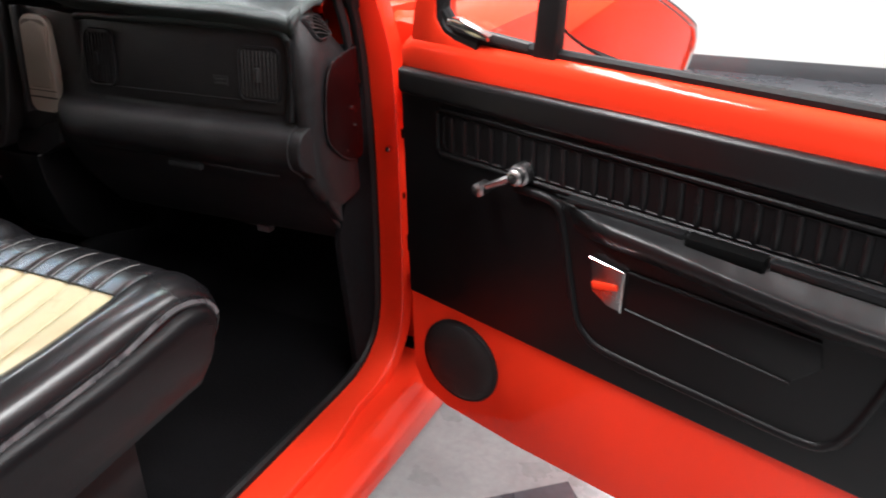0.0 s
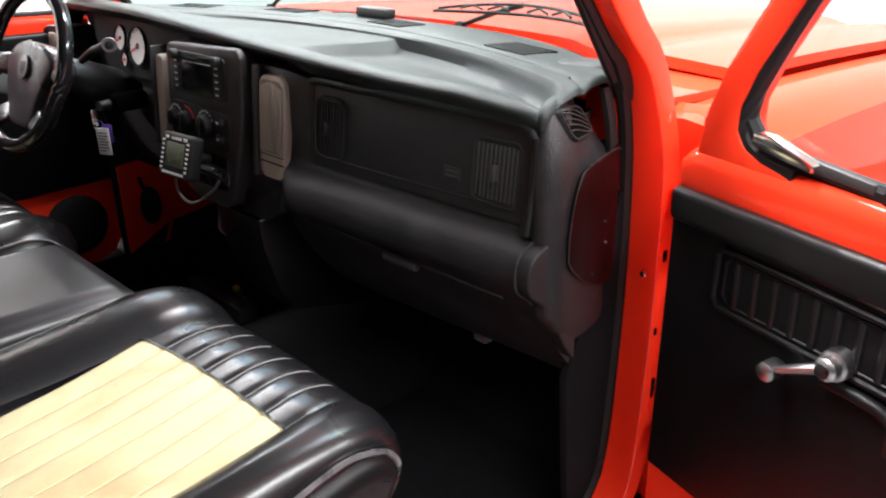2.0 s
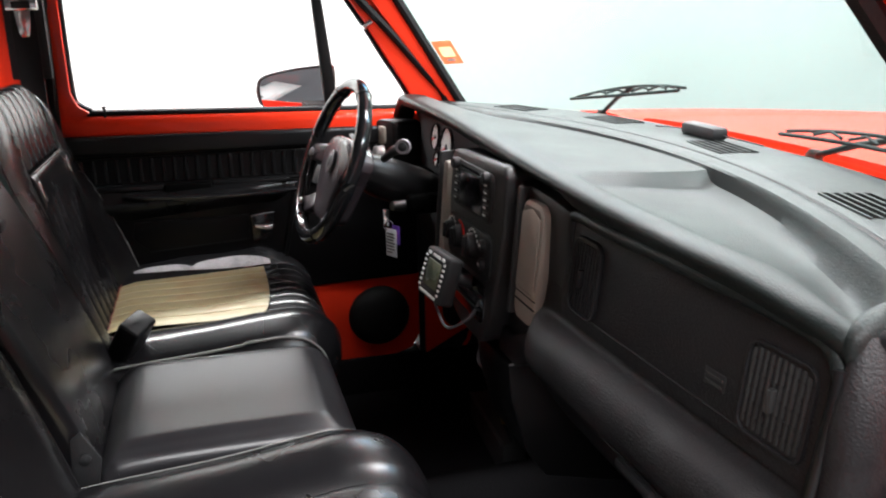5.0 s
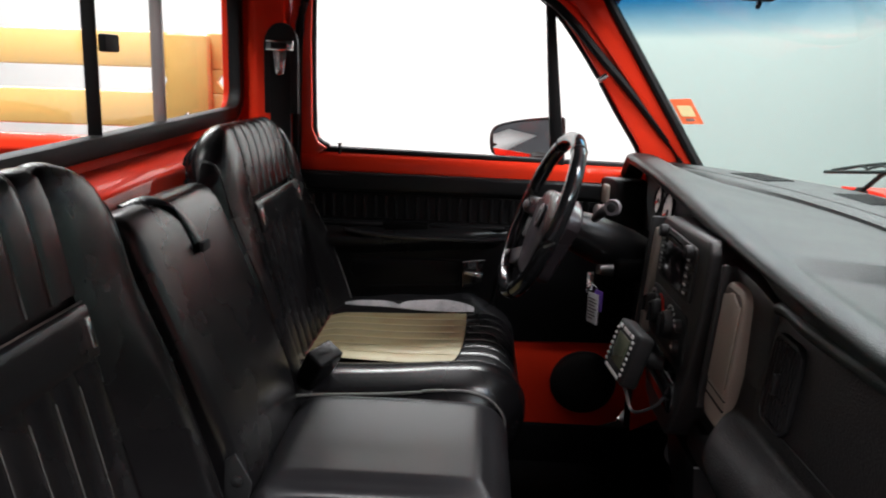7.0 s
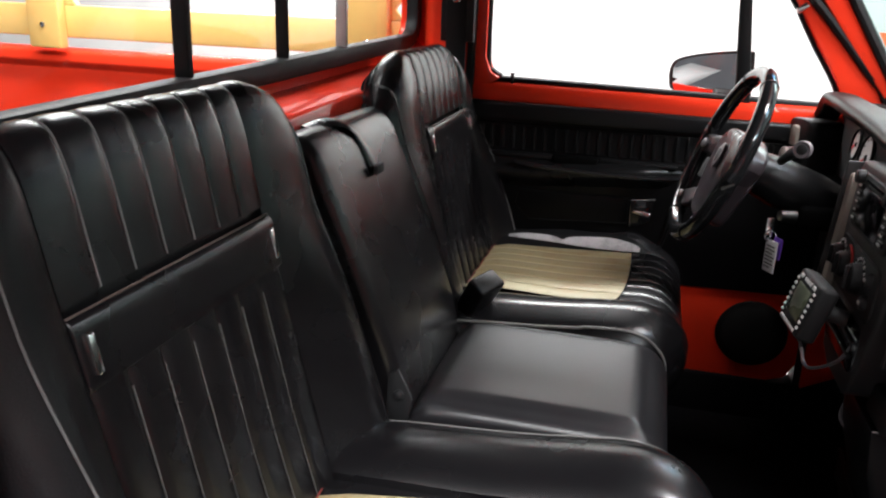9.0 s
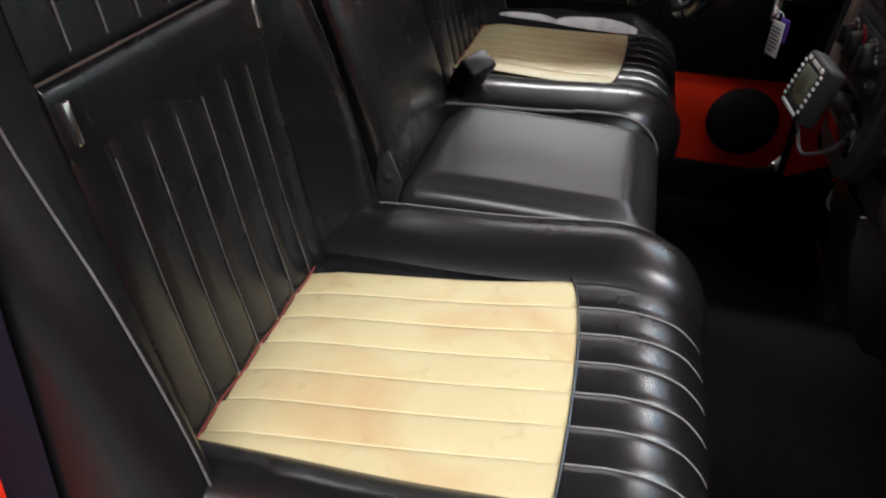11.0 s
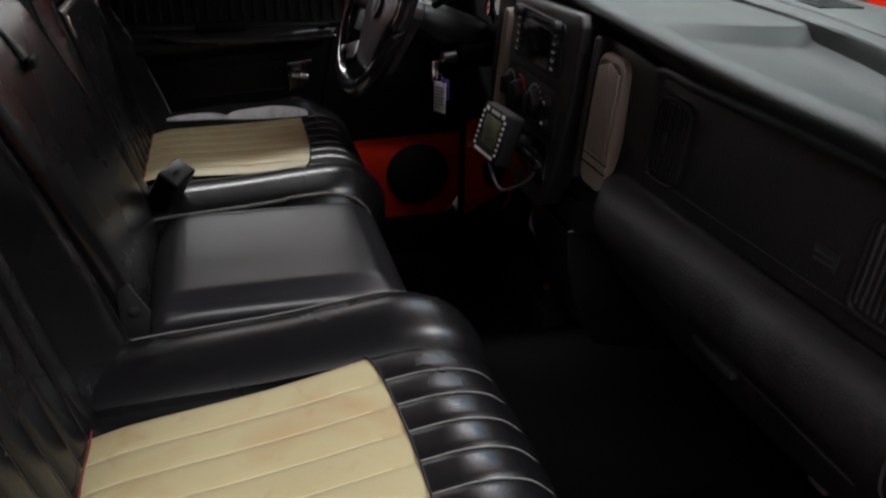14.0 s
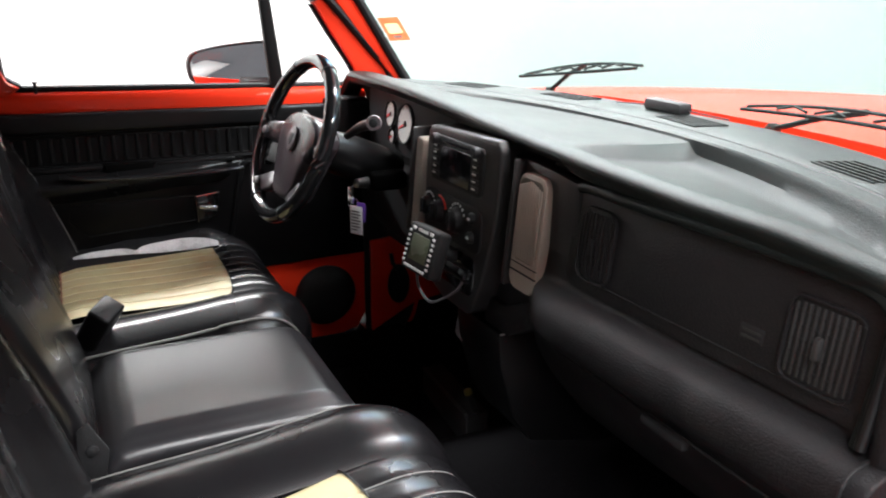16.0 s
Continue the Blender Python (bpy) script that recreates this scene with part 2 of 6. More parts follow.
def part(name, bm, material, parent, label="", sharp=38):
    """Links a bmesh as one mesh object under a thing or a part."""
    bmesh.ops.recalc_face_normals(bm, faces=bm.faces)
    me = bpy.data.meshes.new(name)
    bm.to_mesh(me)
    bm.free()
    me.materials.append(material)
    me.polygons.foreach_set("use_smooth", [True] * len(me.polygons))
    me.set_sharp_from_angle(angle=radians(sharp))
    ob = new(name, me)
    if parent is not None:
        ob.parent = parent
        if parent.type == "EMPTY":
            ob.matrix_parent_inverse = Matrix.Translation(-parent.location)
    if label:
        ob["label"] = label
    return ob


def single(name, bm, material, label, category, group="", kind=""):
    return tagged(part(name, bm, material, None), label, category, group, kind)


def warp(bm, fn):
    for v in bm.verts:
        v.co = Vector(fn(*v.co))
    return bm


def join(*bms):
    out = bmesh.new()
    for b in bms:
        me = bpy.data.meshes.new("t")
        b.to_mesh(me)
        b.free()
        out.from_mesh(me)
        bpy.data.meshes.remove(me)
    return out


def soften(bm, r, seg=2):
    if r > 0:
        bmesh.ops.bevel(bm, geom=[e for e in bm.edges if e.is_manifold and e.calc_face_angle(0) > 0.5], offset=r, segments=seg, affect="EDGES", profile=0.5, clamp_overlap=True)
    return bm


def box(x0, x1, y0, y1, z0, z1, r=0.0, seg=2):
    bm = bmesh.new()
    bmesh.ops.create_cube(bm, size=1)
    warp(bm, lambda x, y, z: (x0 + (x + 0.5) * (x1 - x0), y0 + (y + 0.5) * (y1 - y0), z0 + (z + 0.5) * (z1 - z0)))
    return soften(bm, r, seg)


def prism(poly, a, b, axis="y", r=0.0, seg=2):
    """A polygon of two coordinates, in the other axes' order, drawn out along an axis from a to b."""
    put = {"x": lambda u, v, w: (w, u, v), "y": lambda u, v, w: (u, w, v), "z": lambda u, v, w: (u, v, w)}[axis]
    bm = bmesh.new()
    lo, hi = [bm.verts.new(put(u, v, a)) for u, v in poly], [bm.verts.new(put(u, v, b)) for u, v in poly]
    bm.faces.new(lo)
    bm.faces.new(hi[::-1])
    k = len(poly)
    for i in range(k):
        bm.faces.new((lo[i], lo[(i + 1) % k], hi[(i + 1) % k], hi[i]))
    bmesh.ops.recalc_face_normals(bm, faces=bm.faces)
    return soften(bm, r, seg)


def ring(inner, outer, a, b, axis="x", r=0.0):
    """A frame between two closed outlines of equal length."""
    put = {"x": lambda u, v, w: (w, u, v), "y": lambda u, v, w: (u, w, v), "z": lambda u, v, w: (u, v, w)}[axis]
    bm = bmesh.new()
    k = len(inner)
    rows = [[bm.verts.new(put(u, v, w)) for u, v in p] for p, w in ((inner, a), (inner, b), (outer, b), (outer, a))]
    for i in range(k):
        j = (i + 1) % k
        for m in range(4):
            p, q = rows[m], rows[(m + 1) % 4]
            bm.faces.new((p[i], p[j], q[j], q[i]))
    bmesh.ops.recalc_face_normals(bm, faces=bm.faces)
    return soften(bm, r)


def spline(pts, n=6, closed=False):
    """A smooth line through points."""
    p = [Vector(q) for q in pts]
    k = len(p)
    out = []
    for i in range(k if closed else k - 1):
        a, b, c, d = (p[(i - 1) % k], p[i], p[(i + 1) % k], p[(i + 2) % k]) if closed else (p[max(i - 1, 0)], p[i], p[i + 1], p[min(i + 2, k - 1)])
        for j in range(n):
            t = j / n
            out.append(0.5 * (2 * b + (c - a) * t + (2 * a - 5 * b + 4 * c - d) * t * t + (3 * b - a - 3 * c + d) * t**3))
    if not closed:
        out.append(p[-1])
    return out


def rounded(x0, x1, z0, z1, r, n=5):
    out = []
    for cx, cz, a in ((x1 - r, z1 - r, 0), (x0 + r, z1 - r, 90), (x0 + r, z0 + r, 180), (x1 - r, z0 + r, 270)):
        for i in range(n + 1):
            t = radians(a + 90 * i / n)
            out.append((cx + r * math.cos(t), cz + r * math.sin(t)))
    return out


def tube(pts, radius, n=8, closed=False, flat=1.0):
    """A round bar along a line of points."""
    p = [Vector(q) for q in pts]
    k = len(p)
    bm = bmesh.new()
    rows = []
    ref = Vector((0.13, 0.31, 0.94))
    for i in range(k):
        t = (p[(i + 1) % k] - p[i - 1]) if closed else (p[min(i + 1, k - 1)] - p[max(i - 1, 0)])
        t.normalize()
        u = t.cross(ref).normalized()
        w = u.cross(t)
        rad = radius(i / (k - 1)) if callable(radius) else radius
        rows.append([bm.verts.new(p[i] + rad * (math.cos(2 * math.pi * j / n) * u + flat * math.sin(2 * math.pi * j / n) * w)) for j in range(n)])
    for i in range(k if closed else k - 1):
        q = rows[(i + 1) % k]
        for j in range(n):
            bm.faces.new((rows[i][j], rows[i][(j + 1) % n], q[(j + 1) % n], q[j]))
    if not closed:
        bm.faces.new(rows[0][::-1])
        bm.faces.new(rows[-1])
    return bm


def lathe(profile, m=Matrix(), n=24):
    """A turned shape: (radius, height) pairs round the local z axis."""
    bm = bmesh.new()
    rows = []
    for r, h in profile:
        rows.append([bm.verts.new(m @ Vector((r * math.cos(2 * math.pi * j / n), r * math.sin(2 * math.pi * j / n), h))) for j in range(n)])
    for a, b in zip(rows, rows[1:]):
        for j in range(n):
            bm.faces.new((a[j], a[(j + 1) % n], b[(j + 1) % n], b[j]))
    bm.faces.new(rows[0][::-1])
    bm.faces.new(rows[-1])
    return bm


def grid(fn, us, vs, thick=0.0):
    """A surface fn(u, v), with a back at a distance thick behind it."""
    bm = bmesh.new()
    rows = [[bm.verts.new(fn(u, v)) for v in vs] for u in us]
    for a, b in zip(rows, rows[1:]):
        for i in range(len(vs) - 1):
            bm.faces.new((a[i], a[i + 1], b[i + 1], b[i]))
    if thick:
        bm.normal_update()
        bmesh.ops.solidify(bm, geom=bm.faces[:], thickness=thick)
    return bm


def span(a, b, n):
    return [a + (b - a) * i / n for i in range(n + 1)]


def facing(at, normal, up=(0, 0, 1)):
    """A frame whose local z points along the normal."""
    z = Vector(normal).normalized()
    x = Vector(up).cross(z).normalized()
    y = z.cross(x)
    return Matrix.Translation(at) @ Matrix((x, y, z)).transposed().to_4x4()

# ---- the studio ----
single("ground", box(-9, 9, -9, 9, -0.05, 0.0), TILE_L, "grey speckled vinyl tile studio floor", "floor", kind="structure")
single("far_ground", box(-9, 9, 3.3, 9, -0.03, 0.004), TILE_D, "dark grey vinyl studio floor", "floor", kind="structure")
single("dark_ground_tile", prism([(1.15, 0.93), (0.93, 0.74), (1.12, 0.52), (1.34, 0.71)], -0.02, 0.004, "z"), TILE_D, "dark vinyl floor tile", "floor tile", kind="structure")
single("wall_left", box(-4.6, -4.4, -6.2, 3.25, 0, 4.1), PALEGREY, "plain pale studio wall", "wall", kind="structure")
cove = [(-1.9 - 2.5 * math.cos(a), 3.25 + 2.5 * math.sin(a)) for a in span(0, math.pi / 2, 25)]
single("wall_cove", prism(cove + [(x - 0.15, y + 0.15) for x, y in cove[::-1]], 0, 4.1, "z"), PALEGREY, "curved pale studio wall joining two walls", "wall", kind="structure")
# Right and rear walls are out of view; kept dark to cut fill
single("wall_right", box(5.4, 5.6, -6.2, 5.9, 0, 4.1), GREYWALL, "unseen dark grey studio wall, dark to cut fill", "wall", kind="structure")
single("wall_front", box(-1.9, 5.4, 5.75, 5.9, 0, 4.1), PALEGREY, "plain white studio wall above dark skirting", "wall", kind="structure")
single("wall_rear", box(-4.4, 5.4, -6.2, -6.05, 0, 4.1), GREYWALL, "unseen dark grey studio wall, dark to cut fill", "wall", kind="structure")
single("ceiling", box(-4.6, 5.6, -6.2, 5.9, 4.1, 4.2), WHITE, "white studio ceiling", "ceiling", kind="structure")
single("trim", box(-0.762, -0.735, 5.741, 5.7495, 0.12, 4.09, 0.002), PALEGREY, "narrow cover strip on the studio wall", "wall trim", kind="structure")
single("baseboard", box(-1.9, 5.4, 5.73, 5.749, 0, 0.12, 0.004), SKIRT, "dark skirting board along the studio wall", "skirting", kind="structure")

# ---- cab shell ----
# outline of a door opening, as (y, z), from the rear of the sill forwards and round
OPEN = [(-0.34, 0.532), (0.0, 0.527), (0.40, 0.529), (0.495, 0.538), (0.555, 0.572), (0.592, 0.64), (0.606, 0.80), (0.61, 1.0), (0.604, 1.15), (0.592, 1.235),
        (0.566, 1.315), (0.525, 1.362), (0.43, 1.468), (0.36, 1.54), (0.27, 1.635), (0.19, 1.69), (0.08, 1.715), (-0.28, 1.715), (-0.37, 1.69), (-0.415, 1.6),
        (-0.425, 1.3), (-0.425, 0.9), (-0.42, 0.64), (-0.40, 0.56)]
LOOP = [(p.x, p.y) for p in spline([(a, b, 0) for a, b in OPEN], 3, True)]


def outwards(loop, d):
    k, out = len(loop), []
    for i in range(k):
        t = Vector(loop[(i + 1) % k]) - Vector(loop[i - 1])
        t.normalize()
        out.append((loop[i][0] + t.y * d, loop[i][1] - t.x * d))
    return out


def slim(x, y, z):
    """The jamb grows thinner above the belt, where the cab leans in."""
    k = (0.78 if y > 0.3 else 1.0) - 0.28 * min(1.0, max(0.0, (z - 1.19) / 0.2)) * (y > 0.1)
    return (0.795 + (x - 0.795) * k, y, z)


cab = thing("pickup_cab", (0, 0, 0.45), "orange-red painted steel cab of an old pickup truck", "truck cab")
for side, shift in ((1, 0.0), (-1, 0.02)):
    loop = [(y - (0.035 if side < 0 and z > 1.2 and y > 0.1 else 0), z + shift) for y, z in LOOP]
    part("door_jamb", ring(loop, outwards(loop, 0.045 if side > 0 else 0.022), side * 0.795, side * 0.905, r=0.004) if side < 0 else warp(ring(loop, outwards(loop, 0.045), 0.795, 0.878, r=0.004), slim), RED, cab, "glossy orange-red door jamb")
    lip = [(side * 0.797, y, z) for y, z in outwards(loop, -0.004)]
    part("door_seal", tube(lip, 0.011, 8, True), RUBBER, cab, "black rubber door seal")
    # hinge pillar and lower body beside the opening
    part("hinge_pillar", prism([(0.690, 0.42), (0.73, 0.42), (0.73, 0.80), (0.73, 1.20), (0.73, 1.25), (0.690, 1.235)], side * 0.80, side * 0.94, "x", 0.006), RED, cab)
    part("rocker_panel", prism([(side * 0.80, 0.36), (side * 0.925, 0.38), (side * 0.935, 0.45), (side * 0.905, 0.505), (side * 0.80, 0.51)], -0.45, 0.66, "y", 0.008), RED, cab)
    part("front_post", prism([(0.545, 1.30), (0.588, 1.30), (0.322, 1.72), (0.20, 1.72), (0.26, 1.665)], side * (0.786 if side < 0 else 0.789), side * 0.80, "x", 0.004), RED if side < 0 else RUBBER, cab, "orange-red windscreen pillar" if side < 0 else "black rubber trim of the windscreen pillar")
    if side > 0:
        part("rear_corner_post", prism([(-0.44, 0.5), (-0.60, 0.5), (-0.60, 1.76), (-0.42, 1.76), (-0.44, 1.6)], 0.755, 0.93, "x", 0.012), RED, cab, "dark red cab corner beside the rear window")
    else:
        # stepped post: the rear half stands back behind the window's edge
        plan = [(-0.755, -0.44), (-0.755, -0.51), (-0.775, -0.53), (-0.812, -0.545), (-0.812, -0.572), (-0.93, -0.60), (-0.93, -0.44)]
        part("rear_corner_post", prism(plan, 0.5, 1.76, "z", 0.008), RED, cab, "dark red cab corner beside the rear window")
bolts = facing((0.842, 0.604, 1.003), (0, -1, 0))
part("striker_bolt", lathe([(0.002, 0.007), (0.005, 0.006), (0.0062, 0.0), (0.0062, -0.004)], bolts, 12), CHROME, cab, "small bright bolt on the pillar")
for z in (0.70, 1.12):
    h = part("door_hinge", join(box(0.872, 0.93, 0.618, 0.656, z - 0.038, z + 0.038, 0.006), tube([(0.925, 0.60, z - 0.045), (0.925, 0.60, z + 0.045)], 0.012, 12)), RED, cab, "orange-red painted door hinge")
    for dz in (-0.02, 0.018):
        part("hinge_bolt", lathe([(0.003, 0.005), (0.007, 0.004), (0.008, 0.0)], facing((0.888, 0.6175, z + dz), (0, -1, 0)), 8), RUBBER, h, "dark bolt head")
# Dark blocks on the surface stand in for the slots' shade
for y, z, w, hgt in ((0.628, 1.03, 0.005, 0.009), (0.632, 0.79, 0.004, 0.018), (0.622, 0.90, 0.003, 0.006)):
    part("pillar_slot", box(0.8590, 0.8625, y - w, y + w, z - hgt, z + hgt, 0.001), VENTBLACK, cab, "dark block standing in for a pillar slot")
part("wiring_boot", box(0.895, 0.912, 0.634, 0.65, 1.238, 1.256, 0.004), RUBBER, cab, "small black rubber boot")


def roof_z(x, y):
    return 1.775 - 0.05 * (x / 0.85) ** 4 - 0.05 * max(0, (y - 0.1) / 0.3) ** 2


part("roof", grid(lambda u, v: (u, v, roof_z(u, v)), span(-0.9, 0.9, 24), span(-0.6, 0.36, 14), 0.035), RED, cab, "orange-red cab roof")
part("headliner", box(-0.78, 0.78, -0.56, 0.30, 1.715, 1.722), BLACK, cab, "dark cab headliner")
part("cowl_side", box(0.72, 0.793, 0.592, 0.61, 1.12, 1.296, 0.003), RED, cab, "orange-red inner cowl behind the dash end")
# Added black block hides bright paint in the dark gap
part("gap_filler", box(0.752, 0.790, 0.574, 0.588, 0.84, 1.205, 0.003), BLACK, cab, "black filler for the dark gap beside the dash end")
part("cowl_bracket", tube([(0.778, 0.555, 1.295), (0.782, 0.57, 1.24), (0.784, 0.58, 1.18)], 0.009, 8), BLACK, cab, "black bracket behind the dash end")
# rear wall with the window's opening; its sill line falls a little to one side
WT = 0.022


def rear(x, z, y):
    return (x, y, z - WT * x)


def rear_ring(i, o, a, b, r=0.0):
    return warp(ring(i, o, a, b, "y", r), lambda x, y, z: rear(x, z, y))


hole = rounded(-0.782, 0.735, 1.385, 1.70, 0.05)
frame_o = rounded(-0.86, 0.80, 1.21, 1.80, 0.01)
part("rear_wall", rear_ring(hole, frame_o, -0.60, -0.575), RED, cab, "dark red rear wall of the cab")
part("lower_rear_wall", box(-0.80, 0.80, -0.60, -0.575, 0.5, 1.215), BLACK, cab)
part("rear_ledge", warp(prism([(-0.56, 1.272), (-0.50, 1.285), (-0.488, 1.30), (-0.495, 1.325), (-0.545, 1.345), (-0.574, 1.345), (-0.574, 1.272)], -0.77, 0.77, "x", 0.004), lambda x, y, z: rear(x, z, y)), RED, cab, "glossy dark red ledge under the rear window")
for x in (-0.36, 0.30):
    part("ledge_screw", lathe([(0.002, 0.004), (0.006, 0.003), (0.007, 0)], facing((x, -0.487, 1.305 - WT * x), (0, 1, 0.1)), 10), BLACK, cab)
win = thing("window_1", (0, -0.58, 1.38), "sliding rear cab window in a black rubber frame", "window", kind="structure")
part("window_frame", rear_ring(rounded(-0.772, 0.725, 1.398, 1.692, 0.045), outwards(rounded(-0.772, 0.725, 1.398, 1.692, 0.045), 0.034), -0.585, -0.553, 0.006), RUBBER, win, "thick black rubber gasket")
for x, w in ((0.245, 0.0068), (-0.05, 0.0036), (-0.312, 0.006)):
    part("window_bar", warp(box(x - w, x + w, -0.583, -0.560, 1.39, 1.70, 0.003), lambda a, b, c: rear(a, c, b)), RUBBER if x > -0.2 else SILVER, win)
part("window_latch", box(-0.105, -0.055, -0.562, -0.548, 1.528, 1.556, 0.004), BLACK, win, "black sliding window latch")
pane = part("pane", warp(box(-0.768, 0.72, -0.574, -0.571, 1.395, 1.695), lambda a, b, c: rear(a, c, b)), GLASS, win)
pane.visible_shadow = False

# floor, firewall
single("floor", box(-0.84, 0.84, -0.58, 0.80, 0.44, 0.50), CARPET, "black carpeted cab floor", "floor", kind="structure")
foot = thing("firewall", (0, 0.8, 0.5), "black carpeted toe board and firewall", "firewall", kind="structure")
part("toe_board", prism([(0.66, 0.49), (0.86, 0.66), (0.90, 1.20), (0.95, 1.20), (0.95, 0.44), (0.66, 0.44)], -0.83, 0.83, "x"), CARPET, foot)
part("tunnel", grid(lambda u, v: (u, v, 0.50 + 0.10 * max(0, 1 - (u / 0.24) ** 2) ** 0.5 * min(1, max(0.0, (v + 0.3) / 0.5))), span(-0.24, 0.24, 16), span(-0.3, 0.75, 8), 0.02), CARPET, foot)
for side, mat, dz in ((1, CARPET, 0), (-1, RED, 0.0)):
    k = part("kick_panel", prism([(0.50, 0.52), (0.86, 0.52), (0.86, 1.15), (0.60, 1.15), (0.47, 0.85)] if side > 0 else [(0.465, 0.60), (0.60, 0.67), (0.84, 0.70), (0.84, 0.90), (0.465, 0.87)], side * 0.785, side * 0.80, "x", 0.003), mat, foot, "orange-red kick panel" if side < 0 else "black kick panel")
    if side < 0:
        oval = [(0.545 + 0.033 * math.cos(a), 0.735 + 0.058 * math.sin(a)) for a in span(0, 2 * math.pi, 24)[:-1]]
        part("vent_cover", prism(oval, -0.787, -0.775, "x", 0.004), BLACK, k, "black oval vent cover")
        part("cable", tube(spline([(-0.776, 0.52, 0.83), (-0.772, 0.525, 0.80), (-0.775, 0.54, 0.78)], 6), 0.006, 8), BLACK, k)
single("sill_trim", box(-0.86, -0.785, -0.56, 0.88, 0.44, 0.605, 0.008), CARPET, "black carpeted inner sill", "sill", kind="structure")
single("wall_inner", box(-0.86, -0.7955, 0.4485, 0.9, 0.46, 1.25), BLACK, "black inner side wall of the footwell", "panel", kind="structure")

# ---- windscreen ----
def glass_y(x, z):
    return 0.85 - 0.25 * abs(x / 0.76) ** 3 - 0.64 * (z - 1.305)


ws = thing("window_2", (0, 0.7, 1.3), "green-tinted curved windscreen with a blue shade band", "windscreen", kind="structure")
p = part("pane", grid(lambda u, v: (u, glass_y(u, v), v), span(-0.785, 0.785, 32), span(1.28, 1.74, 8), 0.004), WSGLASS, ws)
p.visible_shadow = False
for side in (-1, 1):
    part("gasket", tube([(side * (0.784 if side < 0 else 0.794), glass_y(0.784, z) - 0.002, z) for z in span(1.28, 1.73, 10)], 0.012 if side < 0 else 0.02, 8), RUBBER, ws, "black rubber windscreen gasket")
part("gasket", tube([(x, glass_y(x, 1.285), 1.285) for x in span(-0.784, 0.784, 30)], 0.012, 8), RUBBER, ws, "black rubber windscreen gasket")

# ---- front of the truck ----
front = thing("pickup_nose", (0, 1.6, 0.9), "orange-red bonnet and wings of the pickup truck", "truck body")


def hood_z(x, y):
    return 1.25 + 0.03 * (1 - (x / 0.8) ** 2) - 0.045 * max(0, y - 0.95) ** 1.5 - 0.02 * math.exp(-((abs(x) - 0.52) / 0.05) ** 2)


part("bonnet", grid(lambda u, v: (u, v, hood_z(u, v)), span(-0.80, 0.80, 40), span(0.93, 2.25, 20), 0.02), RED, front, "wide orange-red bonnet")
part("cowl", grid(lambda u, v: (u, v, 1.248 - (v - 0.6) * 0.05 + 0.02 * (1 - (u / 0.8) ** 2)), span(-0.803, 0.803, 20), span(0.625, 0.935, 6), 0.015), RED, front, "orange-red cowl below the windscreen")


def wing(side):
    """Front wing whose top meets the bonnet's edge and falls with it."""
    sec = [(0.806, 1.10), (0.806, 1.238), (0.85, 1.240), (0.91, 1.230), (0.952, 1.195), (0.968, 1.12), (0.975, 1.0), (0.965, 0.45), (0.92, 0.45), (0.90, 1.0)]
    bm = bmesh.new()
    rows = [[bm.verts.new((side * x, y, z - (0.045 * max(0, y - 0.95) ** 1.5 if z > 1.05 else 0))) for x, z in sec] for y in span(0.66, 2.25, 14)]
    k = len(sec)
    for p, q in zip(rows, rows[1:]):
        for i in range(k):
            bm.faces.new((p[i], p[(i + 1) % k], q[(i + 1) % k], q[i]))
    bm.faces.new(rows[0])
    bm.faces.new(rows[-1][::-1])
    return bm


for side in (-1, 1):
    part("wing", wing(side), RED, front, "orange-red front wing")
part("grille_panel", box(-0.95, 0.95, 2.25, 2.32, 0.55, 1.17, 0.03), RED, front)


def wiper(x0, x1, za, zb, basex, name="windscreen_wiper"):
    w = thing(name, (basex, 0.76, 1.31), "black windscreen wiper resting on the glass", "wiper", "windscreen wipers")
    on = lambda x, z, o: (x, glass_y(x, z) + o, z)
    zs = lambda x: za + (zb - za) * (x - x0) / (x1 - x0)
    part("rubber_blade", tube([on(x, zs(x) - 0.004 , 0.012) for x in span(x0, x1, 14)], 0.0036, 6), RUBBER, w)
    mid = (x0 + x1) / 2
    part("bridge", tube([on(x, zs(x) + 0.013 * (1 - ((x - mid) / ((x1 - x0) / 2)) ** 2) , 0.03) for x in span(x0, x1, 14)], 0.0032, 6), BLACK, w)
    for f in (0.22, 0.38, 0.62, 0.78):
        x = x0 + (x1 - x0) * f
        part("claw", tube([on(x - 0.035, zs(x - 0.035) + 0.002, 0.016), on(x, zs(x) + 0.009, 0.026), on(x + 0.035, zs(x + 0.035) + 0.002, 0.016)], 0.0026, 6), BLACK, w)
    part("arm", tube([(basex, glass_y(basex, 1.3) + 0.03, 1.30), on((basex + mid) / 2, zs(mid) - 0.015, 0.04), on(mid, zs(mid) + 0.012, 0.035)], 0.0055, 6), BLACK, w, "dark wiper arm")
    part("pivot", lathe([(0.008, 0.02), (0.014, 0.012), (0.016, -0.01)], Matrix.Translation((basex, glass_y(basex, 1.3) + 0.03, 1.29)), 12), BLACK, w)


wiper(-0.519, -0.129, 1.338, 1.388, -0.473)
wiper(0.132, 0.69, 1.336, 1.366, 0.176)
ant = thing("antenna_puck", (0.025, 0.72, 1.325), "small black antenna puck with a thin wire on the dash", "antenna")
part("case", warp(box(-0.045, 0.065, 0.762, 0.795, 1.314, 1.336, 0.006), lambda x, y, z: (x, y - 0.05 * (x - 0.02), z)), BLACK, ant)
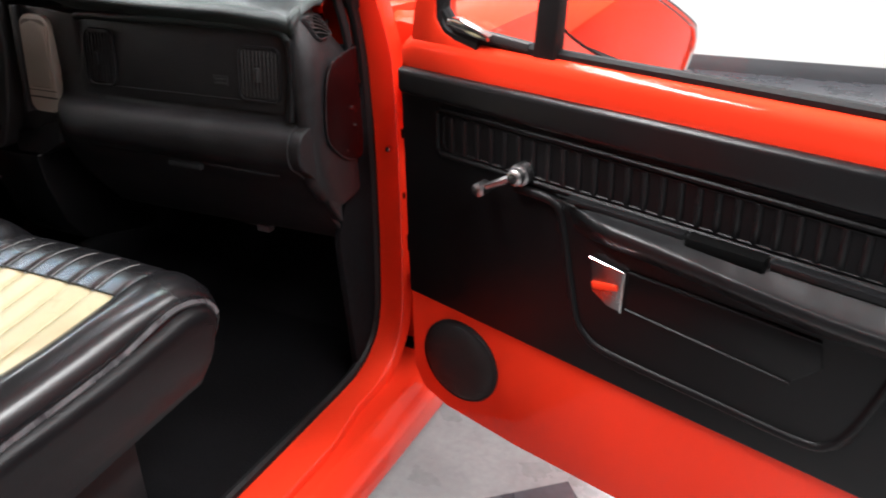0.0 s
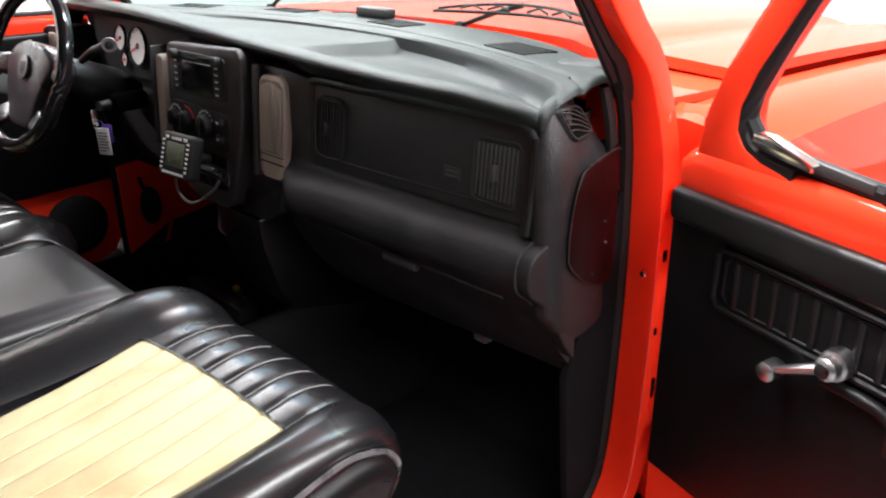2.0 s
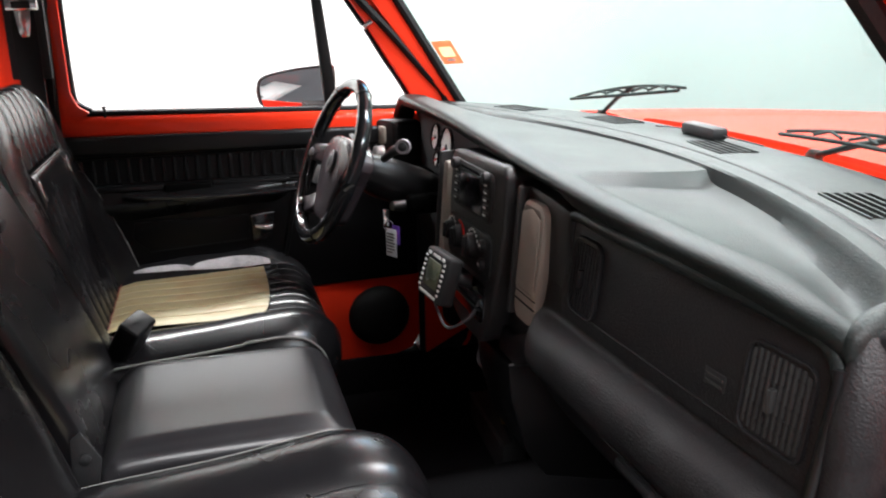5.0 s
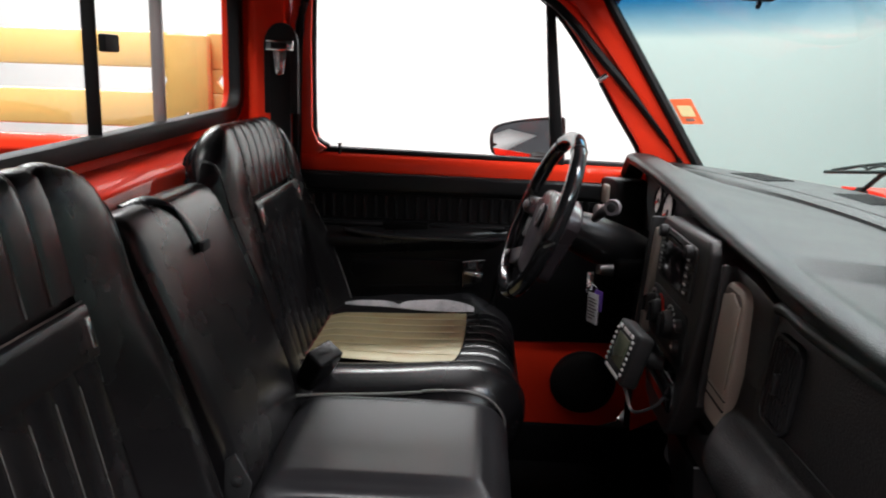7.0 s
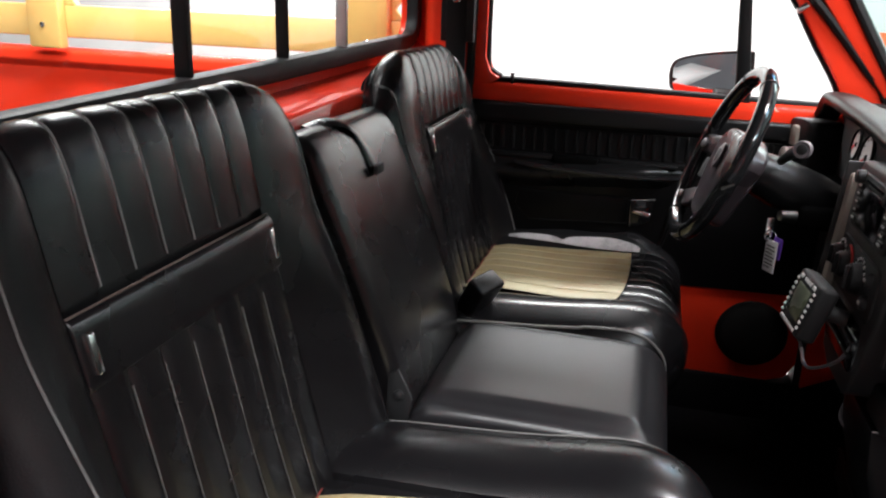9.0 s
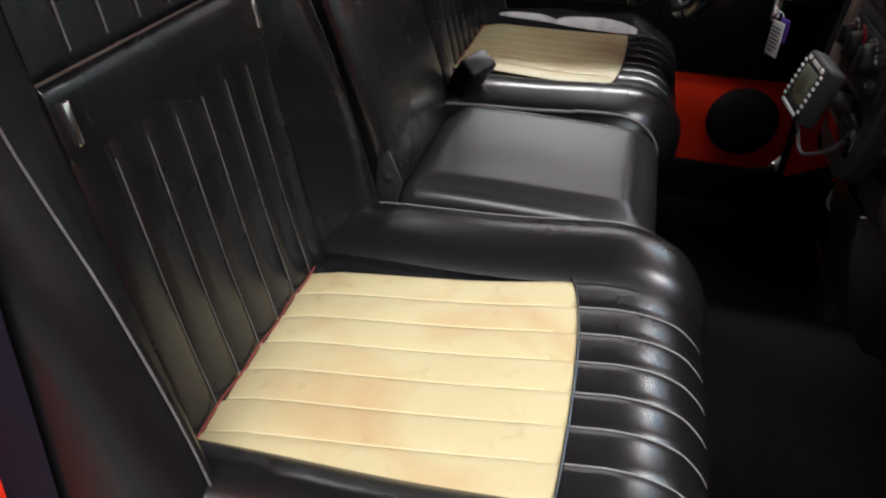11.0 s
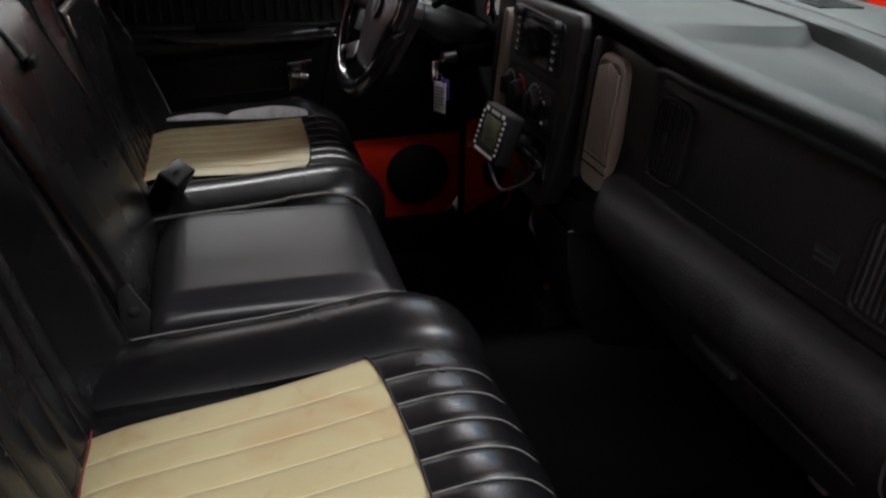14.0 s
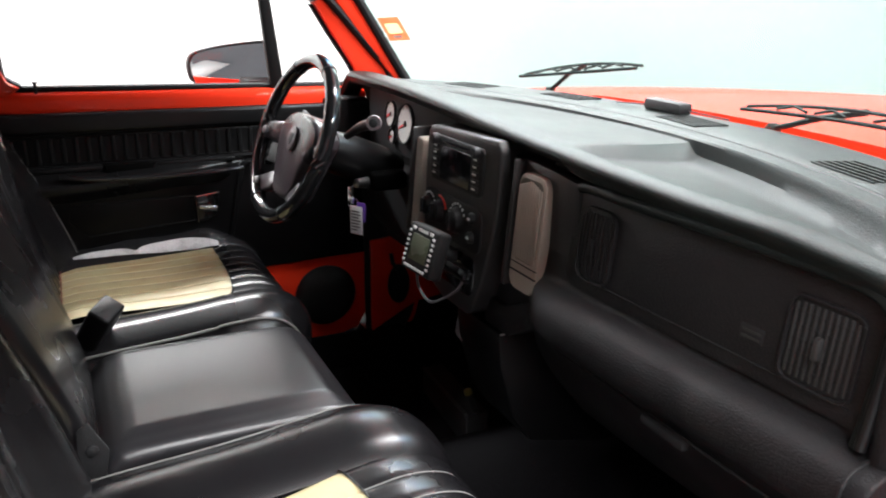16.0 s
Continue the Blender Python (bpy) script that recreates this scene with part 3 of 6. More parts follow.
part("wire", tube(spline([(-0.13, 0.765, 1.317), (-0.04, 0.775, 1.322), (0.06, 0.782, 1.322), (0.15, 0.80, 1.316)], 6), 0.0016, 6), BLACK, ant)
st = thing("windscreen_sticker", (-0.74, 0.53, 1.42), "small orange and cream sticker on the windscreen", "sticker")


def on_glass(u, v, o):
    x = -0.766 + 0.043 * u
    z = 1.466 - 0.057 * v + 0.004 * u
    return (x, glass_y(x, z) - 0.006 - o, z)


part("label_sheet", warp(ring(rounded(0.15, 0.85, 0.26, 0.70, 0.04), rounded(0.0, 1.0, 0.0, 1.0, 0.04), 0.0, 0.0012, "z"), on_glass), STICKER, st)
part("picture", grid(lambda u, v: on_glass(0.14 + 0.72 * u, 0.25 + 0.46 * v, 0.0), span(0, 1, 3), span(0, 1, 3), 0.001), FILM, st, "pale picture of a vehicle as a plain shape")
part("text_bar", grid(lambda u, v: on_glass(0.3 + 0.4 * u, 0.79 + 0.1 * v, 0.0025), span(0, 1, 3), span(0, 1, 2), 0.001), LABELWHITE, st)

rv = thing("rear_view_mirror", (-0.18, 0.46, 1.68), "black rear-view mirror hung at the top of the windscreen", "rear-view mirror")
tilt = lambda x, y, z: (x, y, z - 0.10 * (x + 0.27))
part("housing", warp(box(-0.285, -0.085, 0.452, 0.478, 1.652, 1.712, 0.009, 3), tilt), BLACK, rv)
part("mirror_glass", warp(box(-0.278, -0.092, 0.4495, 0.4525, 1.659, 1.706, 0.001), tilt), MIRROR, rv, "mirror glass")
part("lever", tube([tilt(-0.12, 0.462, 1.652), tilt(-0.105, 0.455, 1.644)], 0.004, 8), BLACK, rv)
part("stem", tube([(-0.18, 0.478, 1.69), (-0.18, 0.52, 1.72), (-0.18, 0.57, 1.735)], 0.008, 8), CHROME, rv)

# ---- seats ----
def sstep(a, b, x):
    t = min(1, max(0, (x - a) / (b - a)))
    return t * t * (3 - 2 * t)


def smooth2(pts, n=4):
    return [(p.x, p.y) for p in spline([(a, b, 0) for a, b in pts], n)]


def strip(prof, a, b, bulge=0.006, nu=6, ra=0.0, rb=0.0, sink=0.004, flip=1, shape=None, v0=0, v1=None, caps=True):
    """Upholstery along a profile of (y, z), between two x, bulging between its seams; ra, rb: rounded ends."""
    prof = prof[v0:v1]
    k = len(prof)
    nrm = []
    for i in range(k):
        t = Vector(prof[min(i + 1, k - 1)]) - Vector(prof[max(i - 1, 0)])
        t.normalize()
        nrm.append(Vector((-t.y, t.x)) * flip)
    cols = []
    if ra:
        cols += [(a + ra * (1 - math.cos(th)), -ra * (1 - math.sin(th))) for th in span(0, math.pi / 2, 5)[:-1]]
    aa, bb = a + ra, b - rb
    for u in span(0, 1, nu):
        cols.append((aa + (bb - aa) * u, bulge * max(0, 1 - (2 * u - 1) ** 2) ** 0.6 - (sink if (u == 0 and not ra) or (u == 1 and not rb) else 0)))
    if rb:
        cols += [(b - rb * (1 - math.cos(th)), -rb * (1 - math.sin(th))) for th in span(math.pi / 2, 0, 5)[1:]]
    bm = bmesh.new()
    rows = []
    for x, o in cols:
        row = []
        for (y, z), n in zip(prof, nrm):
            q = Vector((x, y + n.x * o, z + n.y * o))
            row.append(bm.verts.new(Vector(shape(*q)) if shape else q))
        rows.append(row)
    for p, q in zip(rows, rows[1:]):
        for i in range(k - 1):
            bm.faces.new((p[i], p[i + 1], q[i + 1], q[i]))
    if caps:
        bm.faces.new(rows[0])
        bm.faces.new(rows[-1][::-1])
    return bm


def seam(prof, x, o, flip=1, shape=None, r=0.0016, v0=0, v1=None):
    prof = prof[v0:v1]
    pts = []
    for i in range(len(prof)):
        t = Vector(prof[min(i + 1, len(prof) - 1)]) - Vector(prof[max(i - 1, 0)])
        t.normalize()
        n = Vector((-t.y, t.x)) * flip
        q = (x, prof[i][0] + n.x * o, prof[i][1] + n.y * o)
        pts.append(shape(*q) if shape else q)
    return tube(pts, r, 6)


CUSHION = smooth2([(-0.40, 0.75), (-0.40, 0.86), (-0.36, 0.905), (-0.28, 0.916), (-0.12, 0.922), (0.0, 0.932), (0.06, 0.933), (0.105, 0.918), (0.135, 0.885), (0.141, 0.845), (0.125, 0.80), (0.085, 0.775)], 4)
# the passenger cushion swells further forwards
CUSHION_FULL = smooth2([(-0.40, 0.75), (-0.40, 0.86), (-0.36, 0.905), (-0.28, 0.916), (-0.12, 0.922), (0.0, 0.934), (0.05, 0.9405), (0.09, 0.938), (0.125, 0.925), (0.150, 0.897), (0.157, 0.864), (0.141, 0.826), (0.108, 0.797), (0.06, 0.781)], 4)
BACKP = smooth2([(-0.305, 0.86), (-0.325, 0.93), (-0.352, 1.03), (-0.385, 1.17), (-0.408, 1.26), (-0.425, 1.34), (-0.434, 1.372), (-0.446, 1.394), (-0.466, 1.399), (-0.484, 1.382), (-0.496, 1.33), (-0.502, 1.1), (-0.49, 0.86)], 4)


def bucket_side(name, side, label):
    """An outer seat: cushion and backrest with pleats between plain bolsters; side 1 or -1."""
    seat = thing(name, (side * 0.48, -0.15, 0.5), label, "seat", "seats across the cab")
    fx = lambda x, y, z: (side * x, y, z)
    prof = CUSHION_FULL if side > 0 else CUSHION
    edge = next(i for i, q in enumerate(prof) if q[0] >= -0.001)
    # how far the nose bows out in plan
    nose = lambda x: 0.014 * math.sin(math.pi * min(1, max(0, (x - 0.19) / 0.6))) if side > 0 else 0.0

    def crown(x, y, z):
        e = max(0, (x - 0.70) / 0.09) if x > 0.70 else max(0, (0.35 - x) / 0.16)
        wave = 0.008 * math.sin((y + 0.3) * 5.5) * (1 if x < 0.35 else 0.6) * min(1, e * 2)
        fy = y - ((0.03 if side < 0 else 0.012) * max(0, 1 - (x - 0.19) / 0.14) ** 2 if y > -0.05 else 0) + nose(x) * sstep(0, 0.12, y)
        if side < 0 and z > 0.85:
            z += (0.027 * math.sin(math.pi / 2 * min(1.0, max(0.0, (x - 0.699) / 0.075))) - 0.001) * sstep(0.10, 0.0, y) * (1 + 0.14 * math.sin(y * 31))
        if side > 0 and x > 0.5:
            e *= sstep(0.14, -0.08, y)
            wave *= sstep(0.14, -0.08, y)
        return fx(x, fy, z + (wave + (0.010 if side > 0 or x < 0.5 else 0.001) * math.sin(min(1, e) * math.pi) if z > 0.85 else 0))

    base = part("seat_base", box(*sorted((side * 0.24, side * 0.70)), -0.38, 0.0, 0.50, 0.79, 0.01), BLACK, seat)
    part("slide_rail", box(*sorted((side * 0.22, side * 0.25)), -0.40, 0.09, 0.502, 0.53, 0.004), CHROME, base)
    cu = part("cushion", strip(prof, 0.205, 0.785, 0.0, 8, 0.05, 0.045, shape=lambda x, y, z: fx(x, y - 0.004, z - 0.016 if z > 0.86 else z)), VINYL, seat, "black vinyl seat cushion")
    part("inner_bolster", strip(prof, 0.185, 0.352, 0.010, 8, 0.05, 0.0, shape=crown), VINYL, cu, "plump black vinyl bolster")
    part("outer_bolster", strip(prof, 0.698, 0.79, 0.004 if side > 0 else 0.003, 8, 0.0, 0.046 if side > 0 else 0.02, shape=crown), VINYL if side > 0 else SHEEN, cu, "plump black vinyl bolster")
    xs = span(0.352, 0.698, 7)

    def fan(x, y, z):
        """Pleats that spread outwards towards the backrest, and meet the front roll in a curve."""
        k = max(0, min(1, -y / 0.3))
        bow = 0.024 * math.sin(min(1, max(0, (x - 0.352) / 0.346)) ** 0.6 * math.pi * 0.62)
        return fx(x + 0.048 * k * (1 - 0.3 * (x - 0.352) / 0.346), y + bow * max(0, 1 - abs(y) / 0.13) + nose(x) * sstep(0, 0.12, y), z - 0.010 * sstep(-0.28, -0.345, y))

    for a, b in zip(xs, xs[1:]):
        part("cream_pleat", strip(prof, a, b, 0.0021, 8, shape=fan, v0=4, v1=edge + 1, caps=False, sink=0.0014), CREAM, cu, "worn cream vinyl pleat")
        part("front_pleat", strip(prof, a, b, 0.0017, 8, shape=fan, v0=edge, sink=0.0014), VINYL, cu, "black vinyl pleat")
    for x in xs[1:-1]:
        part("stitching", seam(prof, x, -0.0012, shape=fan, v0=edge, v1=edge + (18 if side < 0 else 22), r=0.0010), FRONTSTITCH, cu)
        part("stitching", seam(prof, x, 0.0, shape=fan, v0=8, v1=edge, r=0.0009), CREAMSEAM, cu)
    part("front_seam", tube([fan(x, prof[edge][0], prof[edge][1] + 0.0 + 0.0035) for x in span(0.352, 0.698, 70)], 0.0016, 6), VINYL, cu)
    part("red_seam", seam(prof, 0.699, 0.001, shape=fan, v0=8, v1=edge), REDPIPE, cu, "thin red seam")
    if side < 0:
        # pale patch, in two lobes beside the cream panel
        wide = lambda y: 0.018 * max(0, math.sin(math.pi * (y + 0.29) / 0.15)) ** 0.7 if y < -0.145 else 0.006 + 0.026 * max(0, math.sin(math.pi * min(1, (y + 0.145) / 0.19))) ** 0.6
        line = lambda y: next(a[1] + (b[1] - a[1]) * (y - a[0]) / (b[0] - a[0]) for a, b in zip(prof[6:], prof[7:]) if a[0] <= y <= b[0])
        slip = lambda y: 0.048 * max(0, min(1, -y / 0.3)) * 0.70

        def patch_at(u, v):
            y = -0.285 + 0.325 * u
            x = 0.698 + slip(y) * 0.92 + (wide(y) + 0.002) * v
            q = Vector(crown(x, y, line(y)))
            return q + Vector((0.3, 0, 1)) * (0.0026 + 0.0010 * math.sin(u * 19) * v)

        part("pale_patch", grid(patch_at, span(0, 1, 60), span(0, 1, 6), 0.0012), PALEVINYL, cu, "pale vinyl patch beside the cream panel")
    part("red_seam", tube([fx(x, -0.314, 0.9165 + 0.002 * math.sin(x * 70)) for x in span(0.40, 0.735, 24)], 0.0011, 6), REDPIPE, cu, "thin red seam")
    part("cushion_piping", seam(prof, 0.203, -0.010, shape=crown, r=0.0028, v0=6), PIPING, cu, "pale worn piping")
    part("cushion_piping", seam(prof, 0.787, -0.026, shape=crown, r=0.0042, v0=6, v1=-6), VINYL, cu)
    nrm = []
    for k in range(len(prof)):
        t = Vector(prof[min(k + 1, len(prof) - 1)]) - Vector(prof[max(k - 1, 0)])
        t.normalize()
        nrm.append((t.y, -t.x))
    fade = [min(1.0, 0.12 * min(k + 1, len(prof) - k)) for k in range(len(prof))]
    bm, rings = bmesh.new(), []
    for d, dx in ((0.026, -0.010), (0.030, -0.002), (0.036, 0.0065), (0.041, 0.0110), (0.047, 0.0140), (0.052, 0.0155), (0.056, 0.0160)):
        rings.append([bm.verts.new(fx(0.79 + dx, y + n[0] * d * f, z + n[1] * d * f)) for (y, z), n, f in zip(prof, nrm, fade)])
    for p, q in zip(rings, rings[1:]):
        for n in range(len(p)):
            m = (n + 1) % len(p)
            bm.faces.new((p[n], p[m], q[m], q[n]))
    bm.faces.new(rings[-1])
    part("side_panel", bm, SIDEVINYL, cu, "padded black vinyl side panel")
    part("worn_seam", seam(prof, 0.7885, -0.030, shape=crown, r=0.0060, v0=10, v1=-14), WORNEDGE, cu, "pale worn edge of the cushion")

    def arch(x, y, z):
        d = max(0, (0.345 - x) / 0.155, (x - 0.655) / 0.13)
        if side < 0 and x > 0.6:
            d = (x - 0.60) / 0.17
        drop = 0.080 * min(1.2, d) ** 2.2 * max(0, (z - 1.12) / 0.29)
        wing = (0.026 * sstep(1.30, 0.95, z) + 0.008) * min(1, max(0, (0.33 - x) / 0.07, (x - 0.70) / 0.05))
        if x > 0.6:
            wing *= 1.5
        return fx(x, y + (wing if y > -0.45 else 0), z - drop)

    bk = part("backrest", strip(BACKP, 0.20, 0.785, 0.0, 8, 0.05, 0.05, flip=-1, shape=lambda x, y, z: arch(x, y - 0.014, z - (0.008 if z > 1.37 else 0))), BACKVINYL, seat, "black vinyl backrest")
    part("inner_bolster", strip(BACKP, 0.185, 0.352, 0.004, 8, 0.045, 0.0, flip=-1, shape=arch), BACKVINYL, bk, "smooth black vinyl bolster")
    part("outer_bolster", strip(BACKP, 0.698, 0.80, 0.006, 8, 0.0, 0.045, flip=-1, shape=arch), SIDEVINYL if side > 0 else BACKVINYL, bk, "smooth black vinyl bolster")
    i0 = next(i for i, q in enumerate(BACKP) if q[1] > 1.19)
    i1 = next(i for i, q in enumerate(BACKP) if q[1] > 1.245)
    top = next(i for i, q in enumerate(BACKP) if q[0] < -0.475)
    for a, b in zip(xs, xs[1:]):
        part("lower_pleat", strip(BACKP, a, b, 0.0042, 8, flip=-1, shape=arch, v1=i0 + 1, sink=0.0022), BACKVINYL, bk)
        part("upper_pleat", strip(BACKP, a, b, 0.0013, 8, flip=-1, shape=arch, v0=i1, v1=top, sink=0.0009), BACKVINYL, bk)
    for x in xs[1:-1]:
        part("stitching", seam(BACKP, x, -0.0008, -1, arch, v1=i0, r=0.0008), STITCH, bk)
        part("stitching", seam(BACKP, x, -0.0006, -1, arch, v0=i1, v1=top - 1, r=0.0010), STITCH, bk)
    bandp = smooth2([(-0.394, 1.186), (-0.3855, 1.1895), (-0.391, 1.215), (-0.3985, 1.2445), (-0.408, 1.249)], 3)
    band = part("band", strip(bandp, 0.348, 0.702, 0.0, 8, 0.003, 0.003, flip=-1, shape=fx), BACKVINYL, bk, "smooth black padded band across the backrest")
    for y, z in ((-0.3945, 1.1865), (-0.4085, 1.2495)):
        part("band_piping", tube([fx(x, y + 0.004, z) for x in span(0.350, 0.700, 8)], 0.0013, 6), BROWNPIPE, band, "thin brown piping")
    for x in (0.362, 0.688):
        part("band_tab", warp(box(x - 0.004, x + 0.004, -0.391, -0.383, 1.200, 1.236, 0.002), lambda a, b, c: fx(a, b - (c - 1.2) * 0.22, c)), CHROME, band, "small chrome tab")
    part("stitching", seam(BACKP, 0.755, 0.002, -1, arch, r=0.0013, v1=top), STITCH, bk)
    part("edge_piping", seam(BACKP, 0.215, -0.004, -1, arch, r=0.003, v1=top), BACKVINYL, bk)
    return seat


bucket_side("passenger_seat", 1, "black vinyl passenger seat with cream pleated cushion panel")
bucket_side("driver_seat", -1, "black vinyl driver seat with cream pleated cushion panel")

centre = thing("centre_seat", (0, -0.1, 0.5), "black vinyl centre jump seat with flat top", "seat", "seats across the cab")
part("seat_base", box(-0.15, 0.15, -0.30, 0.06, 0.60, 0.80, 0.01), BLACK, centre)
CC = smooth2([(-0.275, 0.80), (-0.28, 0.89), (-0.262, 0.925), (-0.22, 0.938), (-0.05, 0.940), (0.045, 0.938), (0.085, 0.925), (0.108, 0.89), (0.11, 0.83), (0.10, 0.79)], 4)


def plateau(x, y, z):
    """Flat middle of the centre cushion, with a sloping border."""
    d = min(0.178 - abs(x), y + 0.275, 0.100 - y)
    return (x, y, z - 0.009 * sstep(0.046, 0.022, d) if z > 0.90 else z - 0.009)


CC = [q for a, b in zip(CC, CC[1:]) for q in (a, ((a[0] + b[0]) / 2, (a[1] + b[1]) / 2))] + [CC[-1]]
c = part("cushion", strip(CC, -0.178, 0.178, 0.0, 30, 0.022, 0.022, shape=plateau), VINYL_LIT, centre, "flat-topped vinyl centre cushion, lightened for a window reflection")
for x in (-0.172, 0.172):
    part("piping", seam(CC, x, -0.014, r=0.0026, v0=4, v1=-6, shape=plateau), PIPING, c)
part("lower_tray", box(-0.172, 0.172, -0.26, 0.10, 0.775, 0.815, 0.01), BLACK, centre)
CB = smooth2([(-0.275, 0.90), (-0.292, 0.98), (-0.345, 1.12), (-0.395, 1.24), (-0.418, 1.29), (-0.445, 1.312), (-0.478, 1.305), (-0.495, 1.27), (-0.48, 1.1), (-0.44, 0.90)], 4)
b = part("backrest", strip(CB, -0.176, 0.176, 0.002, 10, 0.018, 0.018, flip=-1), VINYL, centre, "black vinyl centre backrest")
strap = [(0.10, -0.462, 1.309), (0.055, -0.446, 1.316), (0.022, -0.424, 1.304), (0.008, -0.405, 1.272), (0.002, -0.388, 1.238)]
part("pull_strap", tube(spline(strap, 5), 0.015, 10, flat=0.26), VINYL, b, "black vinyl pull strap with a stitched end")
part("strap_ring", box(-0.012, 0.020, -0.386, -0.378, 1.232, 1.248, 0.003), BLACK, b)
hb = part("hinge_bracket", prism([(-0.305, 0.90), (-0.27, 0.90), (-0.262, 0.94), (-0.285, 0.985), (-0.30, 0.975)], 0.180, 0.186, "x", 0.002), BLACK, centre, "small dark metal hinge bracket")
part("bolt", lathe([(0.003, 0.006), (0.008, 0.004), (0.008, 0)], facing((0.186, -0.283, 0.945), (1, 0, 0)), 10), BLACK, hb)

buckle = thing("seat_belt_buckle", (-0.24, -0.24, 0.92), "black plastic seat belt buckle on a short strap", "seat belt buckle")
rot = Matrix.Translation((-0.235, -0.258, 0.948)) @ Euler((radians(56), radians(8), radians(-30))).to_matrix().to_4x4()
bb = part("buckle_body", warp(box(-0.027, 0.027, -0.050, 0.054, -0.021, 0.021, 0.006, 3), lambda x, y, z: rot @ Vector((x * (1 + 5 * max(0, y)), y, z))), DOORVINYL, buckle)
part("release_button", warp(box(-0.019, 0.019, 0.046, 0.054, -0.007, 0.007, 0.002), lambda x, y, z: rot @ Vector((x, y, z))), RUBBER, bb)
part("webbing", tube(spline([rot @ Vector((0, -0.05, 0)), (-0.235, -0.30, 0.90), (-0.23, -0.335, 0.86)], 5), 0.02, 8, flat=0.15), RUBBER, buckle)

belt = thing("seat_belt", (-0.75, -0.45, 1.2), "black seat belt with chrome tongue hung on the cab pillar", "seat belt", "seat belts")
arch_o = [(-0.449 + 0.042 * math.cos(a), 1.565 + 0.05 * math.sin(a)) for a in span(0, math.pi, 12)] + [(-0.491, 1.40), (-0.407, 1.40)]
part("anchor_cover", prism(arch_o, -0.772, -0.752, "x", 0.005), BLACK, belt, "black arched anchor cover")
part("webbing", box(-0.755, -0.748, -0.475, -0.425, 0.95, 1.56, 0.001), RUBBER, belt, "black woven belt webbing")
tg = part("tongue", box(-0.750, -0.738, -0.482, -0.416, 1.548, 1.574, 0.003), CHROME, belt, "bright chrome belt tongue")
part("tongue_bar", box(-0.737, -0.732, -0.468, -0.43, 1.553, 1.568, 0.002), BLACK, tg)
part("tongue_blade", prism([(-0.466, 1.55), (-0.432, 1.55), (-0.438, 1.50), (-0.442, 1.492), (-0.456, 1.492), (-0.460, 1.50)], -0.746, -0.741, "x", 0.001), CHROME, tg)

belt2 = thing("seat_belt", (0.815, -0.37, 0.5), "dark navy seat belt webbing hanging beside the passenger seat", "seat belt", "seat belts")
part("webbing", grid(lambda u, v: (0.812 + 0.006 * math.sin(v * 5) + 0.010 * u, -0.382 - u * 0.046 - 0.012 * sstep(1.30, 1.66, v), v), span(0, 1, 4), span(0.52, 1.66, 24), 0.0015), NAVY, belt2, "dark navy woven webbing")
part("anchor_plate", box(0.803, 0.832, -0.46, -0.385, 1.63, 1.69, 0.006), BLACK, belt2, "black upper anchor")

# ---- dashboard ----
dash = thing("dashboard", (0, 0.5, 0.85), "black grained plastic dashboard with grey vents", "dashboard")


def brow_z(x):
    """Height of the front edge of the top: lifted over the gauges."""
    return 1.298 + 0.044 * sstep(0.62, -0.48, x) - 0.05 * sstep(-0.70, -0.80, x) ** 2 - 0.010 * sstep(0.62, 0.80, x)


def brow_y(x):
    e = min(1.0, max(0.0, (x - 0.762) / 0.038))
    return 0.388 + 0.022 * (1 - math.sqrt(1 - e * e)) - 0.012 * math.sin(max(0, min(1, (x + 0.75) / 1.5)) * math.pi)


def back_y(x):
    """Rear limit of the top: the glass, and the notch by the door."""
    return glass_y(x, 1.305) - 0.012


def seam_y(x):
    return min(0.686 - 0.33 * x * x, back_y(x) - 0.035)


def top_section(x):
    bz, by, sy, back = brow_z(x), brow_y(x), seam_y(x), back_y(x)
    w = max(0.03, sy - 0.054 - by)
    th = (1 + 0.3 * sstep(0.3, 0.0, x)) * (1 - 0.34 * sstep(0.31, 0.24, x))
    dip = 0.024 * sstep(0.235, 0.265, x) * sstep(0.80, 0.75, x)
    e = min(1.0, max(0.0, (x - 0.760) / 0.0385))
    d = 0.024 * (1 - math.sqrt(1 - e * e))
    pts = [(back, 1.297), (back - 0.010, 1.309), (sy + (back - sy) * 0.5, 1.314), (sy + 0.012, 1.3135), (sy + 0.004, 1.308), (sy - 0.004, 1.312), (sy - 0.024, 1.310), (sy - 0.032, 1.307), (sy - 0.054, 1.302 - dip),
           (by + min(0.065, w * 0.65), 1.299 - dip * 0.55 + (bz - 1.298) * 0.85), (by + min(0.035, w * 0.38), bz - 0.001), (by + min(0.014, w * 0.2), bz - 0.001), (by + 0.003, bz - 0.005), (by - 0.001, bz - 0.012), (by + 0.004, bz - 0.024 * th), (by + 0.012, bz - 0.032 * th), (by + 0.050, bz - 0.032 * th)]
    return [(y, z - d * sstep(back - 0.01, back - 0.09, y)) for y, z in pts]


def loft(section, xs, thick=0.0):
    bm = bmesh.new()
    rows = [[bm.verts.new((x, y, z)) for y, z in section(x)] for x in xs]
    for a, b in zip(rows, rows[1:]):
        for i in range(len(a) - 1):
            bm.faces.new((a[i], a[i + 1], b[i + 1], b[i]))
    if thick:
        bm.normal_update()
        bmesh.ops.solidify(bm, geom=bm.faces[:], thickness=thick)
    return bm


def dense(section, n=3):
    return lambda x: smooth2(section(x), n)


XS = span(-0.79, 0.772, 76) + [0.777, 0.782, 0.786, 0.790, 0.793, 0.7955, 0.797]
